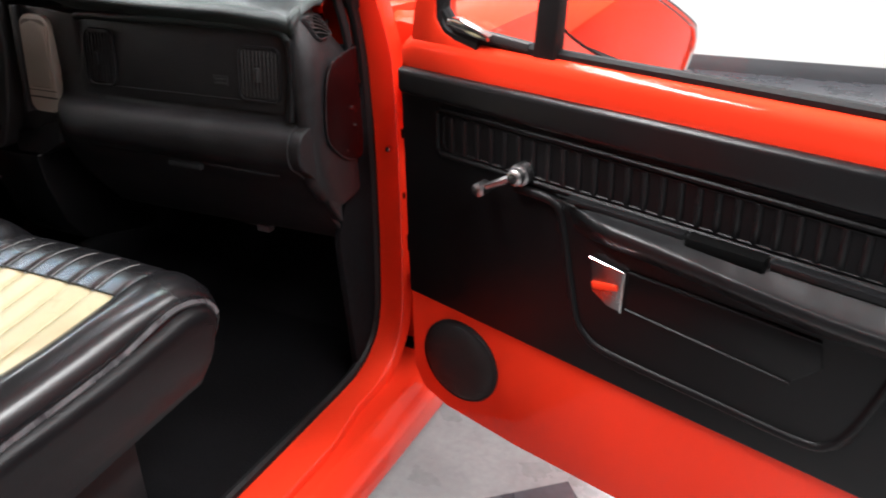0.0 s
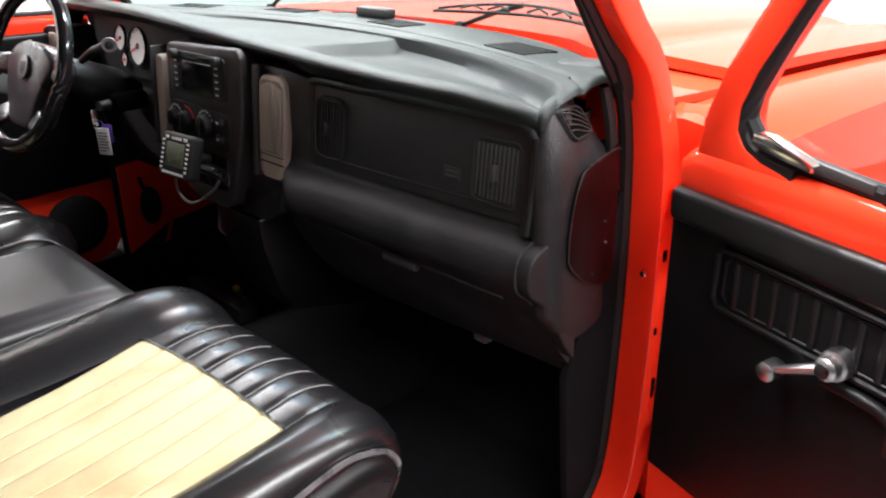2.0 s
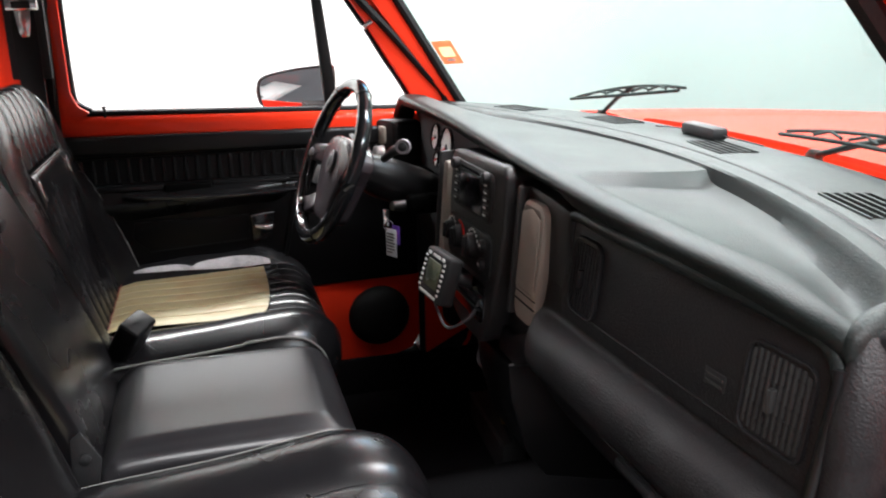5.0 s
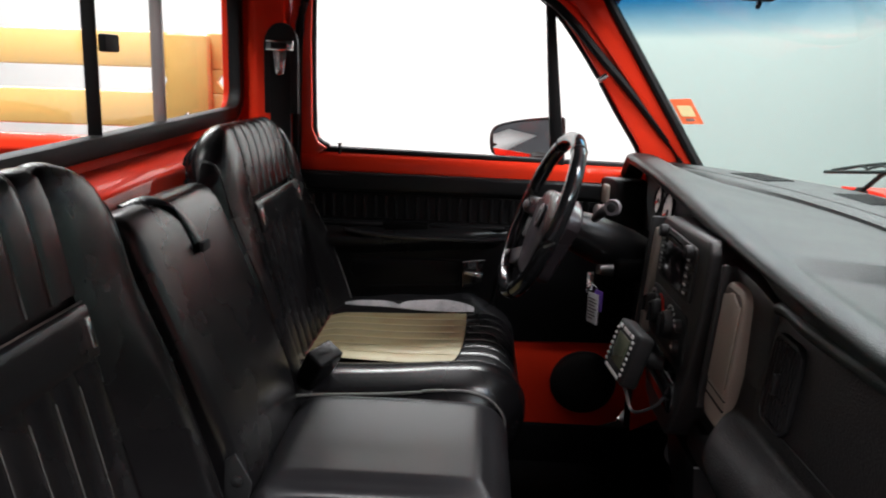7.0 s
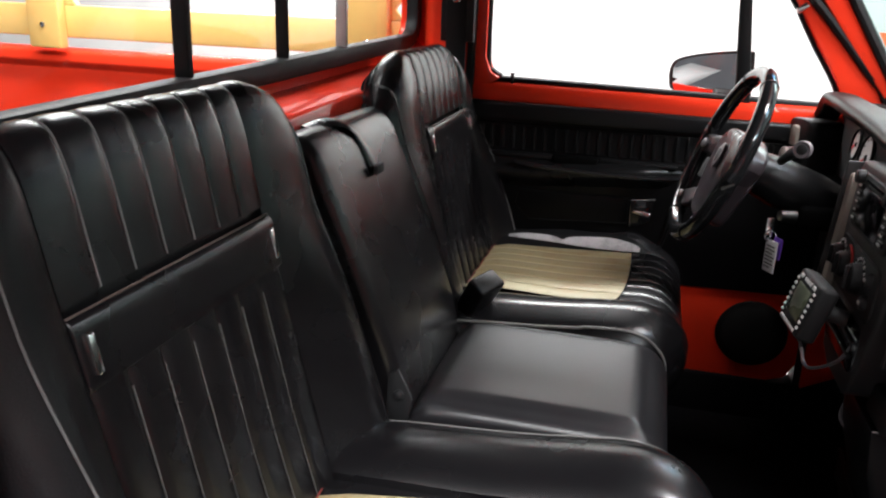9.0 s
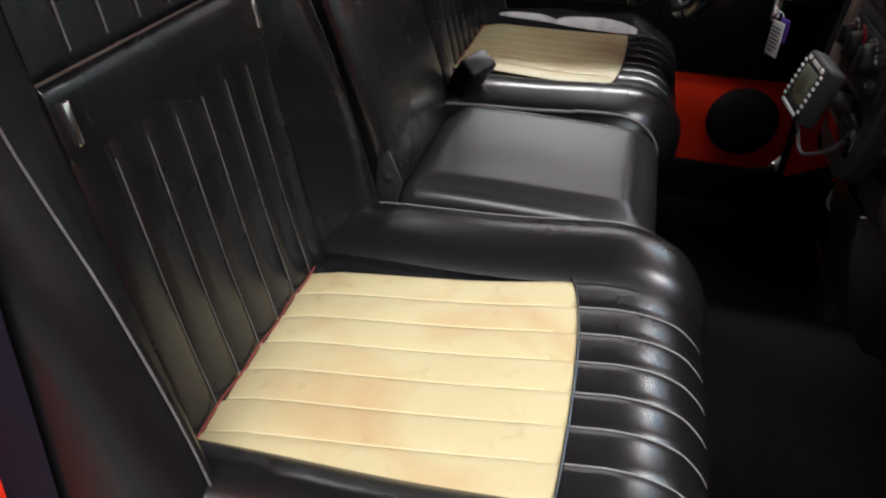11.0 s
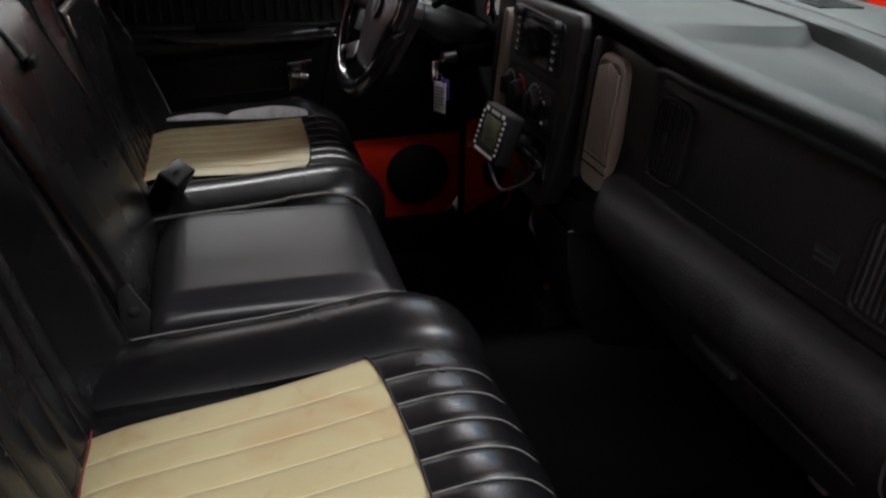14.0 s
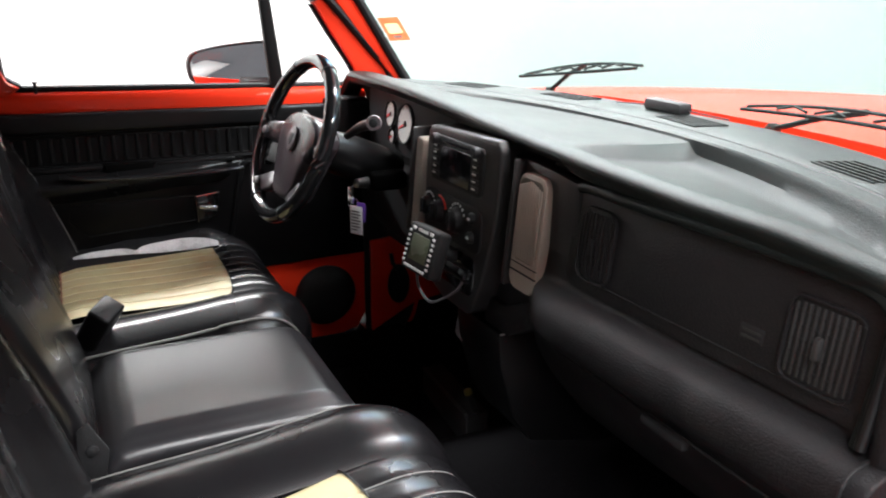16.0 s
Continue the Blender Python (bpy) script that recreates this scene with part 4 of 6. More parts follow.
shell = loft(dense(top_section), XS, 0.008)
for i in range(7):
    bmesh.ops.smooth_vert(shell, verts=[v for v in shell.verts if v.co.x > 0.752], factor=0.5, use_axis_x=True, use_axis_y=True, use_axis_z=True)
top = part("top_pad", shell, DASHTOP, dash, "grained dark grey dash top pad")


def blob(c, r, p=2.4, n=28):
    """A rounded block: an ellipsoid with fuller shoulders."""
    bm = bmesh.new()
    bmesh.ops.create_uvsphere(bm, u_segments=n, v_segments=n // 2, radius=1.0)
    for v in bm.verts:
        k = sum(abs(q) ** p for q in v.co) ** (-1 / p)
        v.co = Vector((c[i] + v.co[i] * k * r[i] for i in range(3)))
    return bm


part("corner_pad", blob((0.770, 0.450, 1.246), (0.024, 0.045, 0.031)), DASH, dash, "rounded corner of the dash top")
part("corner_pad", warp(blob((0.772, 0.448, 1.267), (0.016, 0.056, 0.029)), lambda x, y, z: (x - 0.29 * (y - 0.455), y, z)), DASHTOP, dash, "rounded pad over the side vent")


def defroster(xm, ym, tilt, w=0.066, d=0.031):
    """Flush black grille with long slats, turned with the curve of the glass."""
    q = Matrix.Translation((xm, ym, 1.3150)) @ Matrix.Rotation(tilt, 4, "Z")
    lay = lambda x, y, z: q @ Vector((x, y, z))
    poly = [(-w, -d), (w - 0.006, -d), (w, d), (-w + 0.006, d)]
    # flush black plate takes the place of the dark openings
    g = part("defroster_vent", warp(prism(poly, -0.006, 0.0006, "z"), lay), VENTBLACK, top, "black slotted defroster vent")
    for i in range(6):
        y = -d + 2 * d * i / 5
        part("vent_slat", warp(box(-w + 0.002, w - 0.002, y - 0.0016, y + 0.0016, -0.003, 0.0011, 0.0004), lay), DASHTOP, g)


for xm, ym, tilt in ((0.125, 0.736, -0.16), (0.547, 0.640, -0.30), (-0.262, 0.742, 0.10), (-0.545, 0.645, 0.30)):
    defroster(xm, ym, tilt)
part("sun_sensor", lathe([(0.002, 0.0015), (0.034, 0.001), (0.038, -0.002)], Matrix.Translation((0.700, 0.602, 1.3140)), 24), DASH, top, "round dark sensor cover")
part("top_seam", tube([(x, seam_y(x) + 0.003, 1.3095) for x in span(-0.72, 0.755, 50)], 0.0026, 6), BLACK, top, "dark seam along the dash top")


# face of the passenger side
def face_section(x):
    y0 = 0.388 + 0.03 * sstep(0.3, 0.8, x) * 0.6
    k = 0.25 + 0.75 * sstep(0.19, 0.29, x)
    return [(y0 + 0.025 - 0.008 * sstep(0.66, 0.73, x), 1.285 - 0.013 * sstep(0.64, 0.72, x)), (y0 + 0.012, 1.268), (y0 + 0.006, 1.258), (y0, 1.20), (y0 - 0.008, 1.13), (y0 - 0.012, 1.112), (y0 - 0.03 * k, 1.106), (y0 - 0.052 * k, 1.095), (y0 - 0.062 * k, 1.07),
            (y0 - 0.056 * k, 1.042), (y0 - 0.03 * k, 1.02), (y0 + 0.0, 0.985), (y0 + 0.03, 0.93), (y0 + 0.085, 0.86), (y0 + 0.12, 0.83), (0.62, 0.83)]


face = part("lower_dash", loft(dense(face_section), span(0.20, 0.796, 30), 0.008), DASH, dash, "black dash front with a padded roll")
FY = lambda x, z: 0.388 + 0.018 * sstep(0.3, 0.8, x) + (z - 1.20) * 0.11


def on_face(bm, o=0.0):
    """Lays a shape drawn in (x, depth, z) on the passenger face; depth grows towards the seats."""
    return warp(bm, lambda x, d, z: (x, FY(x, z) - d - o, z))


part("airbag_panel", on_face(prism(rounded(0.288, 0.800, 1.120, 1.266, 0.022), -0.004, 0.004, "y", 0.002)), DASH, face, "plain black airbag panel")
part("panel_crease", on_face(box(0.312, 0.756, 0.003, 0.0062, 1.1375, 1.1395, 0.0008)), BLACK, face)
lip = smooth2([(0.296, 1.262), (0.32, 1.2668), (0.40, 1.2675), (0.48, 1.268), (0.55, 1.268), (0.70, 1.266), (0.758, 1.262), (0.780, 1.247), (0.785, 1.22), (0.783, 1.16), (0.779, 1.112)], 4)
part("panel_lip", tube([(x, FY(x, z) - 0.012 + 0.008 * sstep(0.40, 0.30, x), z) for x, z in lip], 0.0080, 10), DASHTOP, face, "rounded lip round the airbag panel")
bevel = [(0.7885, 1.250), (0.7905, 1.235), (0.7905, 1.20), (0.7885, 1.15), (0.7865, 1.116)]
part("frame_bevel", tube(spline([(x, FY(x, z) - 0.020, z) for x, z in bevel], 4), 0.0060, 10), ARMVINYL, face, "shiny rounded edge of the dash frame")
part("moulded_mark", on_face(box(0.612, 0.645, 0.004, 0.0062, 1.160, 1.178, 0.001)), BLACK, face, "small moulded mark, unreadable")
for i in range(2):
    part("mark_bar", on_face(box(0.616, 0.641, 0.006, 0.0068, 1.163 + 0.007 * i, 1.166 + 0.007 * i)), VENTGREY, face)


def vent(x0, x1, z0, z1, n, mat, slat, lab, put, parent, r=0.02, back=None):
    v = part("air_vent", put(prism(rounded(x0, x1, z0, z1, r), 0.0, 0.0062 if back else 0.0052, "y", 0.001)), back or VENTBLACK, parent, lab)
    part("vent_rim", put(ring(rounded(x0, x1, z0, z1, r), outwards(rounded(x0, x1, z0, z1, r), 0.004), 0.002, 0.0095, "y", 0.0015)), mat, v)
    for i in range(n):
        x = x0 + (x1 - x0) * (i + 0.7) / (n + 0.4)
        e = r * (1 - math.sqrt(max(0, 1 - (max(0, r - min(x - x0, x1 - x)) / r) ** 2)))
        part("vent_slat", put(box(x - 0.0014, x + 0.0014, 0.004, 0.0085, z0 + 0.004 + e, z1 - 0.004 - e, 0.0007)), slat, v)
    for i in range(5):
        z = z0 + (z1 - z0) * (i + 1) / 6
        part("vent_vane", put(box(x0 + 0.004, x1 - 0.004, 0.0055, 0.0072, z - 0.0012, z + 0.0012)), BLACK, v)
    part("vent_tab", put(box((x0 + x1) / 2 - 0.004, (x0 + x1) / 2 + 0.004, 0.008, 0.016, (z0 + z1) / 2 - 0.012, (z0 + z1) / 2 + 0.012, 0.002)), slat, v)
    return v


vent(0.672, 0.754, 1.142, 1.230, 10, DASH, VENTGREY, "grey slatted air vent in the dash", on_face, face, 0.012, BLACK)
vent(0.316, 0.384, 1.142, 1.240, 8, DASH, DASH, "black slatted air vent in the dash", on_face, face, 0.016, DASH)
part("glovebox_line", tube([(x, 0.36, 1.018) for x in span(0.30, 0.76, 10)], 0.002, 6), BLACK, face)
part("glovebox_latch", box(0.505, 0.585, 0.352, 0.366, 1.004, 1.018, 0.005), BLACK, face, "black glovebox latch")

# column and end cap with the side vent
PLAN = [(0.787, 0.412), (0.789, 0.395), (0.796, 0.385), (0.806, 0.383), (0.816, 0.388), (0.823, 0.400), (0.824, 0.418), (0.821, 0.45), (0.813, 0.50), (0.800, 0.540), (0.785, 0.565), (0.77, 0.575)]
CAPZ = [(1.276, 0.0295), (1.264, 0.0225), (1.244, 0.0130), (1.225, 0.006), (1.20, 0.001), (1.17, 0), (1.14, 0), (1.11, 0), (1.06, 0), (1.00, 0), (0.96, 0.004), (0.935, 0.012)]


def cap_loft():
    bm, rows = bmesh.new(), []
    plan = smooth2(PLAN, 3)
    for z, inset in CAPZ:
        k = 1 - inset / 0.037
        back = 0.11 * sstep(1.02, 0.86, z)
        rows.append([bm.verts.new((0.787 + (x - 0.787) * k - 0.32 * max(0, y - 0.425) * sstep(1.18, 1.235, z), y + inset * (0.12 + 0.75 * max(0, 1 - (y - 0.383) / 0.08)) + back * max(0, 1 - (y - 0.383) / 0.19), z - 0.026 * sstep(1.22, 1.288, z) * sstep(0.455, 0.50, y))) for x, y in plan])
    for a, c in zip(rows, rows[1:]):
        for n in range(len(plan) - 1):
            bm.faces.new((a[n], a[n + 1], c[n + 1], c[n]))
    bm.normal_update()
    bmesh.ops.solidify(bm, geom=bm.faces[:], thickness=0.005)
    return bm


cap = part("end_cap", cap_loft(), DASH, dash, "rounded black end cap of the dash")
roll = [(y, z) for y, z in dense(face_section)(0.79) if 0.90 < z < 1.112]
part("roll_end", prism(roll + [(0.46, 0.90), (0.46, 1.105)], 0.794, 0.820, "x", 0.012, 4), DASH, cap, "rounded end of the padded roll")
part("roll_edge", tube([(0.796, y - 0.001, z) for y, z in roll if z > 0.98], 0.0022, 6), BLACK, cap)
on_side = lambda x, y, z: (0.8285 - 0.17 * max(0, y - 0.43) + x, y, z)
pan = [(0.417, 1.07), (0.411, 1.10), (0.416, 1.15), (0.430, 1.190), (0.455, 1.205), (0.53, 1.211), (0.556, 1.207), (0.560, 1.10), (0.560, 1.02), (0.545, 1.002), (0.50, 1.012), (0.455, 1.036)]
part("cap_panel", warp(prism(smooth2(pan + pan[:1], 3)[:-1], 0.0, 0.006, "x", 0.003), on_side), REDTRIM, dash, "scuffed dark red end panel of the dash")
part("cap_edge", tube([on_side(0.006, y, z) for y, z in smooth2([(0.50, 1.012), (0.455, 1.036), (0.417, 1.07), (0.4105, 1.10), (0.4155, 1.15), (0.4295, 1.191), (0.455, 1.206), (0.53, 1.212), (0.555, 1.208)], 4)], 0.0014, 6), DASH, cap, "worn edge of the end panel")
VQ = [Vector(q) for q in ((0.798, 0.416, 1.283), (0.777, 0.488, 1.275), (0.792, 0.506, 1.237), (0.816, 0.431, 1.242))]
VN = (VQ[3] - VQ[0]).cross(VQ[1] - VQ[0]).normalized()


def on_v(u, v, w):
    """Side vent: u to the rear, v downwards, w out of the surface."""
    return VQ[0].lerp(VQ[1], u).lerp(VQ[3].lerp(VQ[2], u), v) + VN * (w + 0.002)


vr = lambda k: [(0.5 + (u - 0.5) * k, 0.5 + (v - 0.5) * k) for u, v in rounded(0.02, 0.98, 0.02, 0.98, 0.2)]
sv = part("side_vent", warp(prism(vr(1.12), -0.012, 0.0012, "z", 0.0), on_v), DASH, cap, "black slatted demister vent")
# black sheet painted in for the vent's dark inside
part("vent_mouth", warp(prism(vr(0.98), -0.002, 0.0018, "z"), on_v), VENTBLACK, sv)
part("vent_rim", warp(ring(vr(0.98), vr(1.08), -0.002, 0.0038, "z", 0.0), on_v), DASH, sv)
for i in range(5):
    c = (i - 2) * 0.19
    ends = [(0.06, 0.30 + c), (0.35, 0.36 + c), (0.65, 0.50 + c), (0.93, 0.74 + c)]
    ends = [(u, min(0.95, max(0.05, v))) for u, v in ends]
    part("vent_slat", tube(spline([on_v(u, v, 0.0035) for u, v in ends], 4), 0.0011, 6), VENTGREY, sv)

# centre stack
STK = lambda x, z: 0.352 + (z - 1.13) * 0.06 + 0.10 * max(0, x + 0.0) * 0.25


def on_stack(bm):
    return warp(bm, lambda x, d, z: (x, STK(x, z) - d, z))


outline = [(-0.145, 1.292), (0.105, 1.300), (0.118, 1.285), (0.118, 1.20), (0.105, 1.12), (0.085, 1.05), (0.062, 0.995), (0.045, 0.982), (-0.06, 0.982), (-0.105, 0.995), (-0.13, 1.03), (-0.153, 1.10), (-0.160, 1.2), (-0.157, 1.28)]
stack = part("centre_fascia", on_stack(prism(outline, -0.07, 0.006, "y", 0.006, 3)), STACK, dash, "black plastic centre stack")
radio = part("car_radio", on_stack(prism(rounded(-0.128, 0.072, 1.196, 1.280, 0.014), -0.002, 0.010, "y", 0.003)), BLACK, stack, "black car radio with a blank screen")
part("radio_screen", on_stack(prism(rounded(-0.088, 0.030, 1.203, 1.264, 0.004), 0.009, 0.0115, "y", 0.001)), SCREEN, radio, "blank dark screen")
part("disc_slot", on_stack(box(-0.085, 0.03, 0.0095, 0.0115, 1.2695, 1.273)), SCREEN, radio)
for sx in (-0.105, 0.049):
    for i in range(5):
        z = 1.206 + 0.0125 * i
        part("radio_button", on_stack(box(sx - 0.011, sx + 0.011, 0.009, 0.013, z, z + 0.009, 0.002)), DASH, radio)
        part("button_mark", on_stack(box(sx - 0.006, sx + 0.005, 0.013, 0.0136, z + 0.003, z + 0.0055)), LABELWHITE, radio)
km = facing(Vector((-0.108, STK(-0.108, 1.272) - 0.010, 1.272)), (0, -1, 0.06))
part("radio_knob", lathe([(0.008, 0.012), (0.010, 0.010), (0.011, 0.0)], km, 16), DASH, radio)
km = facing(Vector((0.052, STK(0.052, 1.272) - 0.010, 1.272)), (0, -1, 0.06))
part("radio_knob", lathe([(0.008, 0.012), (0.010, 0.010), (0.011, 0.0)], km, 16), DASH, radio)
panel = part("heater_panel", on_stack(prism(rounded(-0.148, 0.078, 1.098, 1.178, 0.02), -0.002, 0.009, "y", 0.003)), BLACK, stack, "black heater control panel")
for x, z, r in ((-0.126, 1.143, 0.018), (-0.083, 1.140, 0.021), (-0.008, 1.142, 0.023)):
    k = facing(Vector((x, STK(x, z) - 0.009, z)), (0, -1, 0.06))
    kn = part("heater_knob", lathe([(r * 0.8, 0.014), (r * 0.92, 0.012), (r, 0.003), (r * 1.08, 0.0)], k, 20), DASH, panel, "round black heater knob")
    part("knob_ridge", warp(box(-0.003, 0.003, -r * 0.75, r * 0.75, 0.013, 0.019, 0.001), lambda a, b, c: k @ Vector((a, b, c))), DASH, kn)
    for j, a in enumerate(span(30, 150, 6) if x != -0.083 else span(110, 150, 3)):
        mt = BLUE if x == -0.083 else LABELWHITE
        d = r + 0.009
        part("scale_mark", warp(box(-0.0022, 0.0022, d - 0.004, d, 0.0, 0.0012), lambda p, q, s, a=a: k @ (Matrix.Rotation(radians(90 - a), 4, "Z") @ Vector((-p, q, s)))), mt, panel)
red = facing(Vector((-0.083, STK(-0.083, 1.140) - 0.0095, 1.140)), (0, -1, 0.06))
part("hot_arc", tube([red @ Vector((0.030 * math.cos(a), 0.030 * math.sin(a), 0.0)) for a in span(radians(20), radians(95), 8)], 0.0022, 6), NEEDLE, panel, "red heat scale arc")
for z in (1.158, 1.125):
    k = facing(Vector((0.048, STK(0.048, z) - 0.009, z)), (0, -1, 0.06))
    part("switch", lathe([(0.008, 0.008), (0.010, 0.006), (0.011, 0.0)], k, 16), DASH, panel, "small round switch")
    part("switch_mark", warp(box(-0.004, 0.004, -0.002, 0.002, 0.008, 0.0088), lambda a, b, c: k @ Vector((a, b, c))), LABELWHITE, panel)
# Flat black slab in place of the tray's shaded hollow
part("open_tray", on_stack(prism(rounded(-0.12, 0.062, 1.018, 1.088, 0.018), -0.001, 0.0075, "y", 0.002)), SCREEN, stack, "dark slab standing in for an open tray")
for z in (1.04, 1.062):
    part("tray_ledge", on_stack(box(-0.10, 0.05, 0.006, 0.012, z, z + 0.004, 0.001)), BLACK, stack)
for x0, x1, tilt, nm in ((0.152, 0.232, 0.0, 1), (-0.208, -0.170, -0.25, 0)):
    def on_pod(bm, x0=x0, tilt=tilt):
        return warp(bm, lambda x, d, z: (x + 0.09 * (z - 1.17) * (1 if x0 > 0 else 0.5) * 0.4, (0.372 if x0 > 0 else 0.352) + (z - 1.17) * 0.07 + tilt * (x - x0) * 0.3 - d, z))
    pod = part("vent_pod", on_pod(prism(rounded(x0, x1, 1.072, 1.262, 0.022 if nm else 0.014), -0.05, 0.006, "y", 0.004)), BEIGE, dash, "taupe plastic vent pod")
    if nm:
        for i in range(10):
            x = x0 + 0.009 + (x1 - x0 - 0.018) * i / 9
            part("vent_slat", on_pod(box(x - 0.0019, x + 0.0019, 0.004, 0.0088, 1.124, 1.252 - 0.010 * abs(i - 4.5) / 4.5, 0.0009)), BEIGE, pod)
        part("vent_back", on_pod(prism(rounded(x0 + 0.006, x1 - 0.006, 1.122, 1.254, 0.014), 0.004, 0.0066, "y")), TAUPESHADE, pod, "taupe backing darkened as shade between the slats")
        part("pod_seam", on_pod(box(x0 + 0.001, x1 - 0.001, 0.004, 0.0068, 1.1155, 1.117)), BLACK, pod)
        part("pod_seam", on_pod(box(x0 + 0.001, x1 - 0.001, 0.004, 0.0068, 1.1012, 1.1040)), BLACK, pod)
    part("pod_side", on_pod(box(x0 - 0.012, x0 - 0.001, -0.05, 0.013, 1.07, 1.278, 0.004)), STACK, dash)
fill = [(0.10, 1.280), (0.22, 1.276), (0.30, 1.268), (0.31, 1.10), (0.27, 1.06), (0.225, 1.03), (0.21, 1.0), (0.10, 1.0), (0.06, 1.0)]
part("lower_fascia", prism(fill, 0.383, 0.45, "y", 0.008), STACK, dash, "black plastic side of the centre stack")
part("lower_console", prism([(0.366, 0.966), (0.372, 0.90), (0.40, 0.80), (0.44, 0.742), (0.60, 0.70), (0.66, 0.70), (0.66, 0.966)], -0.05, 0.116, "x", 0.006), DOORVINYL, dash, "black lower console below the stack")
part("console_neck", prism([(0.05, 1.02), (0.115, 1.02), (0.205, 1.06), (0.19, 1.00), (0.13, 0.968), (0.05, 0.968)], 0.372, 0.60, "y", 0.006), DASH, dash, "black flared neck of the console")
part("console_seam", tube([(0.1172, 0.368, 0.9665), (0.1172, 0.40, 0.9665), (0.1172, 0.425, 0.9665)], 0.0016, 6), SILVER, dash, "pale worn seam")
part("console_bolt", lathe([(0.003, 0.006), (0.007, 0.005), (0.008, 0.0)], facing((0.100, 0.452, 0.752), (0.6, -0.8, 0.1)), 10), SILVER, dash, "small bright bolt")
part("console_hook", tube(spline([(-0.07, 0.385, 0.93), (-0.055, 0.372, 0.905), (-0.035, 0.375, 0.895), (-0.02, 0.385, 0.90)], 5), 0.0035, 8), GREYVINYL, dash, "bent grey wire")
part("side_carpet", prism([(0.46, 1.0), (0.50, 0.86), (0.57, 0.78), (0.66, 0.75), (0.66, 1.0)], 0.117, 0.19, "x", 0.012), CARPET, dash, "black carpet beside the console")
part("duct_edge", tube([(0.25, 0.518, 0.838), (0.42, 0.522, 0.828), (0.567, 0.528, 0.818)], 0.003, 6), STACK, dash, "edge of the heater duct under the dash")
part("duct_clip", box(0.552, 0.584, 0.522, 0.545, 0.806, 0.822, 0.004), GREYVINYL, dash, "small worn metal clip")
part("stack_core", box(-0.70, 0.70, 0.47, 0.60, 0.92, 1.235), BLACK, dash)
part("knee_panel", prism([(0.40, 1.13), (0.42, 1.10), (0.44, 0.98), (0.50, 0.90), (0.62, 0.90), (0.62, 1.13)], -0.73, -0.185, "x", 0.01), BLACK, dash, "black knee panel below the steering column")

# gauge cluster
cl = part("cluster_hood", prism([(-0.70, 1.165), (-0.20, 1.165), (-0.20, 1.31), (-0.70, 1.32)], 0.436, 0.47, "y", 0.004), BLACK, dash, "black gauge housing")
part("cluster_shade", loft(lambda x: [(0.40, brow_z(x) - 0.0275), (0.435, brow_z(x) - 0.036), (0.46, 1.20)], span(-0.74, -0.19, 12), 0.004), BLACK, dash)
for x, z, r in ((-0.540, 1.256, 0.029), (-0.452, 1.244, 0.043), (-0.532, 1.205, 0.017)):
    g = facing((x, 0.432, z), (0, -1, 0.12))
    gf = part("gauge", lathe([(r * 0.98, 0.002), (r, 0.001), (r, -0.003)], g, 28), GAUGE, cl, "pale round gauge face")
    part("gauge_ring", lathe([(r, 0.0), (r * 1.0, 0.006), (r * 1.07, 0.006), (r * 1.1, 0.0)], g, 28), BLACK, gf)
    part("needle", warp(box(-0.0022, 0.0022, -0.004, r * 0.8, 0.003, 0.0042), lambda a, b, c: g @ (Matrix.Rotation(radians(115), 4, "Z") @ Vector((a, b, c)))), NEEDLE, gf)
    part("needle_hub", lathe([(0.002, 0.005), (r * 0.16, 0.004), (r * 0.17, 0.002)], g, 14), BLACK, gf)
    for a in range(-120, 121, 30):
        part("gauge_mark", warp(box(-0.0012, 0.0012, r * 0.8, r * 0.93, 0.002, 0.0027), lambda p, q, s, a=a: g @ (Matrix.Rotation(radians(a), 4, "Z") @ Vector((p, q, s)))), BLACK, gf)
# driver's outer vent and light knob
ov = part("outer_pod", warp(prism(rounded(-0.789, -0.722, 1.15, 1.275, 0.016), 0.355, 0.43, "y", 0.006), lambda x, y, z: (x, y + (x + 0.755) * 0.5, z)), DASH, dash, "black outer vent pod")
part("pod_grille", warp(prism(rounded(-0.772, -0.750, 1.212, 1.258, 0.008), 0.349, 0.36, "y", 0.002), lambda x, y, z: (x, y + (x + 0.755) * 0.5, z)), BEIGE, ov)
k = facing((-0.757, 0.345, 1.190), (0.3, -1, 0.2))
part("light_knob", lathe([(0.012, 0.020), (0.016, 0.018), (0.017, 0.004), (0.020, 0.0)], k, 20), SILVER, dash, "round silver light knob")

# ---- steering wheel and column ----
WC, WN = Vector((-0.445, 0.168, 1.23)), Vector((0.09, -0.93, 0.37)).normalized()
WR = Vector((WN.y, -WN.x, 0)).normalized() * -1
WU = WN.cross(WR)
wm = Matrix((WR, WU, WN)).transposed().to_4x4()
wm.translation = WC
wheel = thing("steering_wheel", tuple(WC), "black leather steering wheel with grey spokes", "steering wheel")
on_w = lambda x, y, z: wm @ Vector((x, y, z))
on_h = lambda x, y, z: on_w(x, y, z - 0.030 * (1 - sstep(0.06, 0.165, math.hypot(x, y))))
R = 0.170
part("rim", tube([on_w(R * math.cos(a), R * math.sin(a), 0) for a in span(0, 2 * math.pi, 64)[:-1]], 0.0158, 16, True), GLOSSBLACK, wheel, "glossy black leather rim")
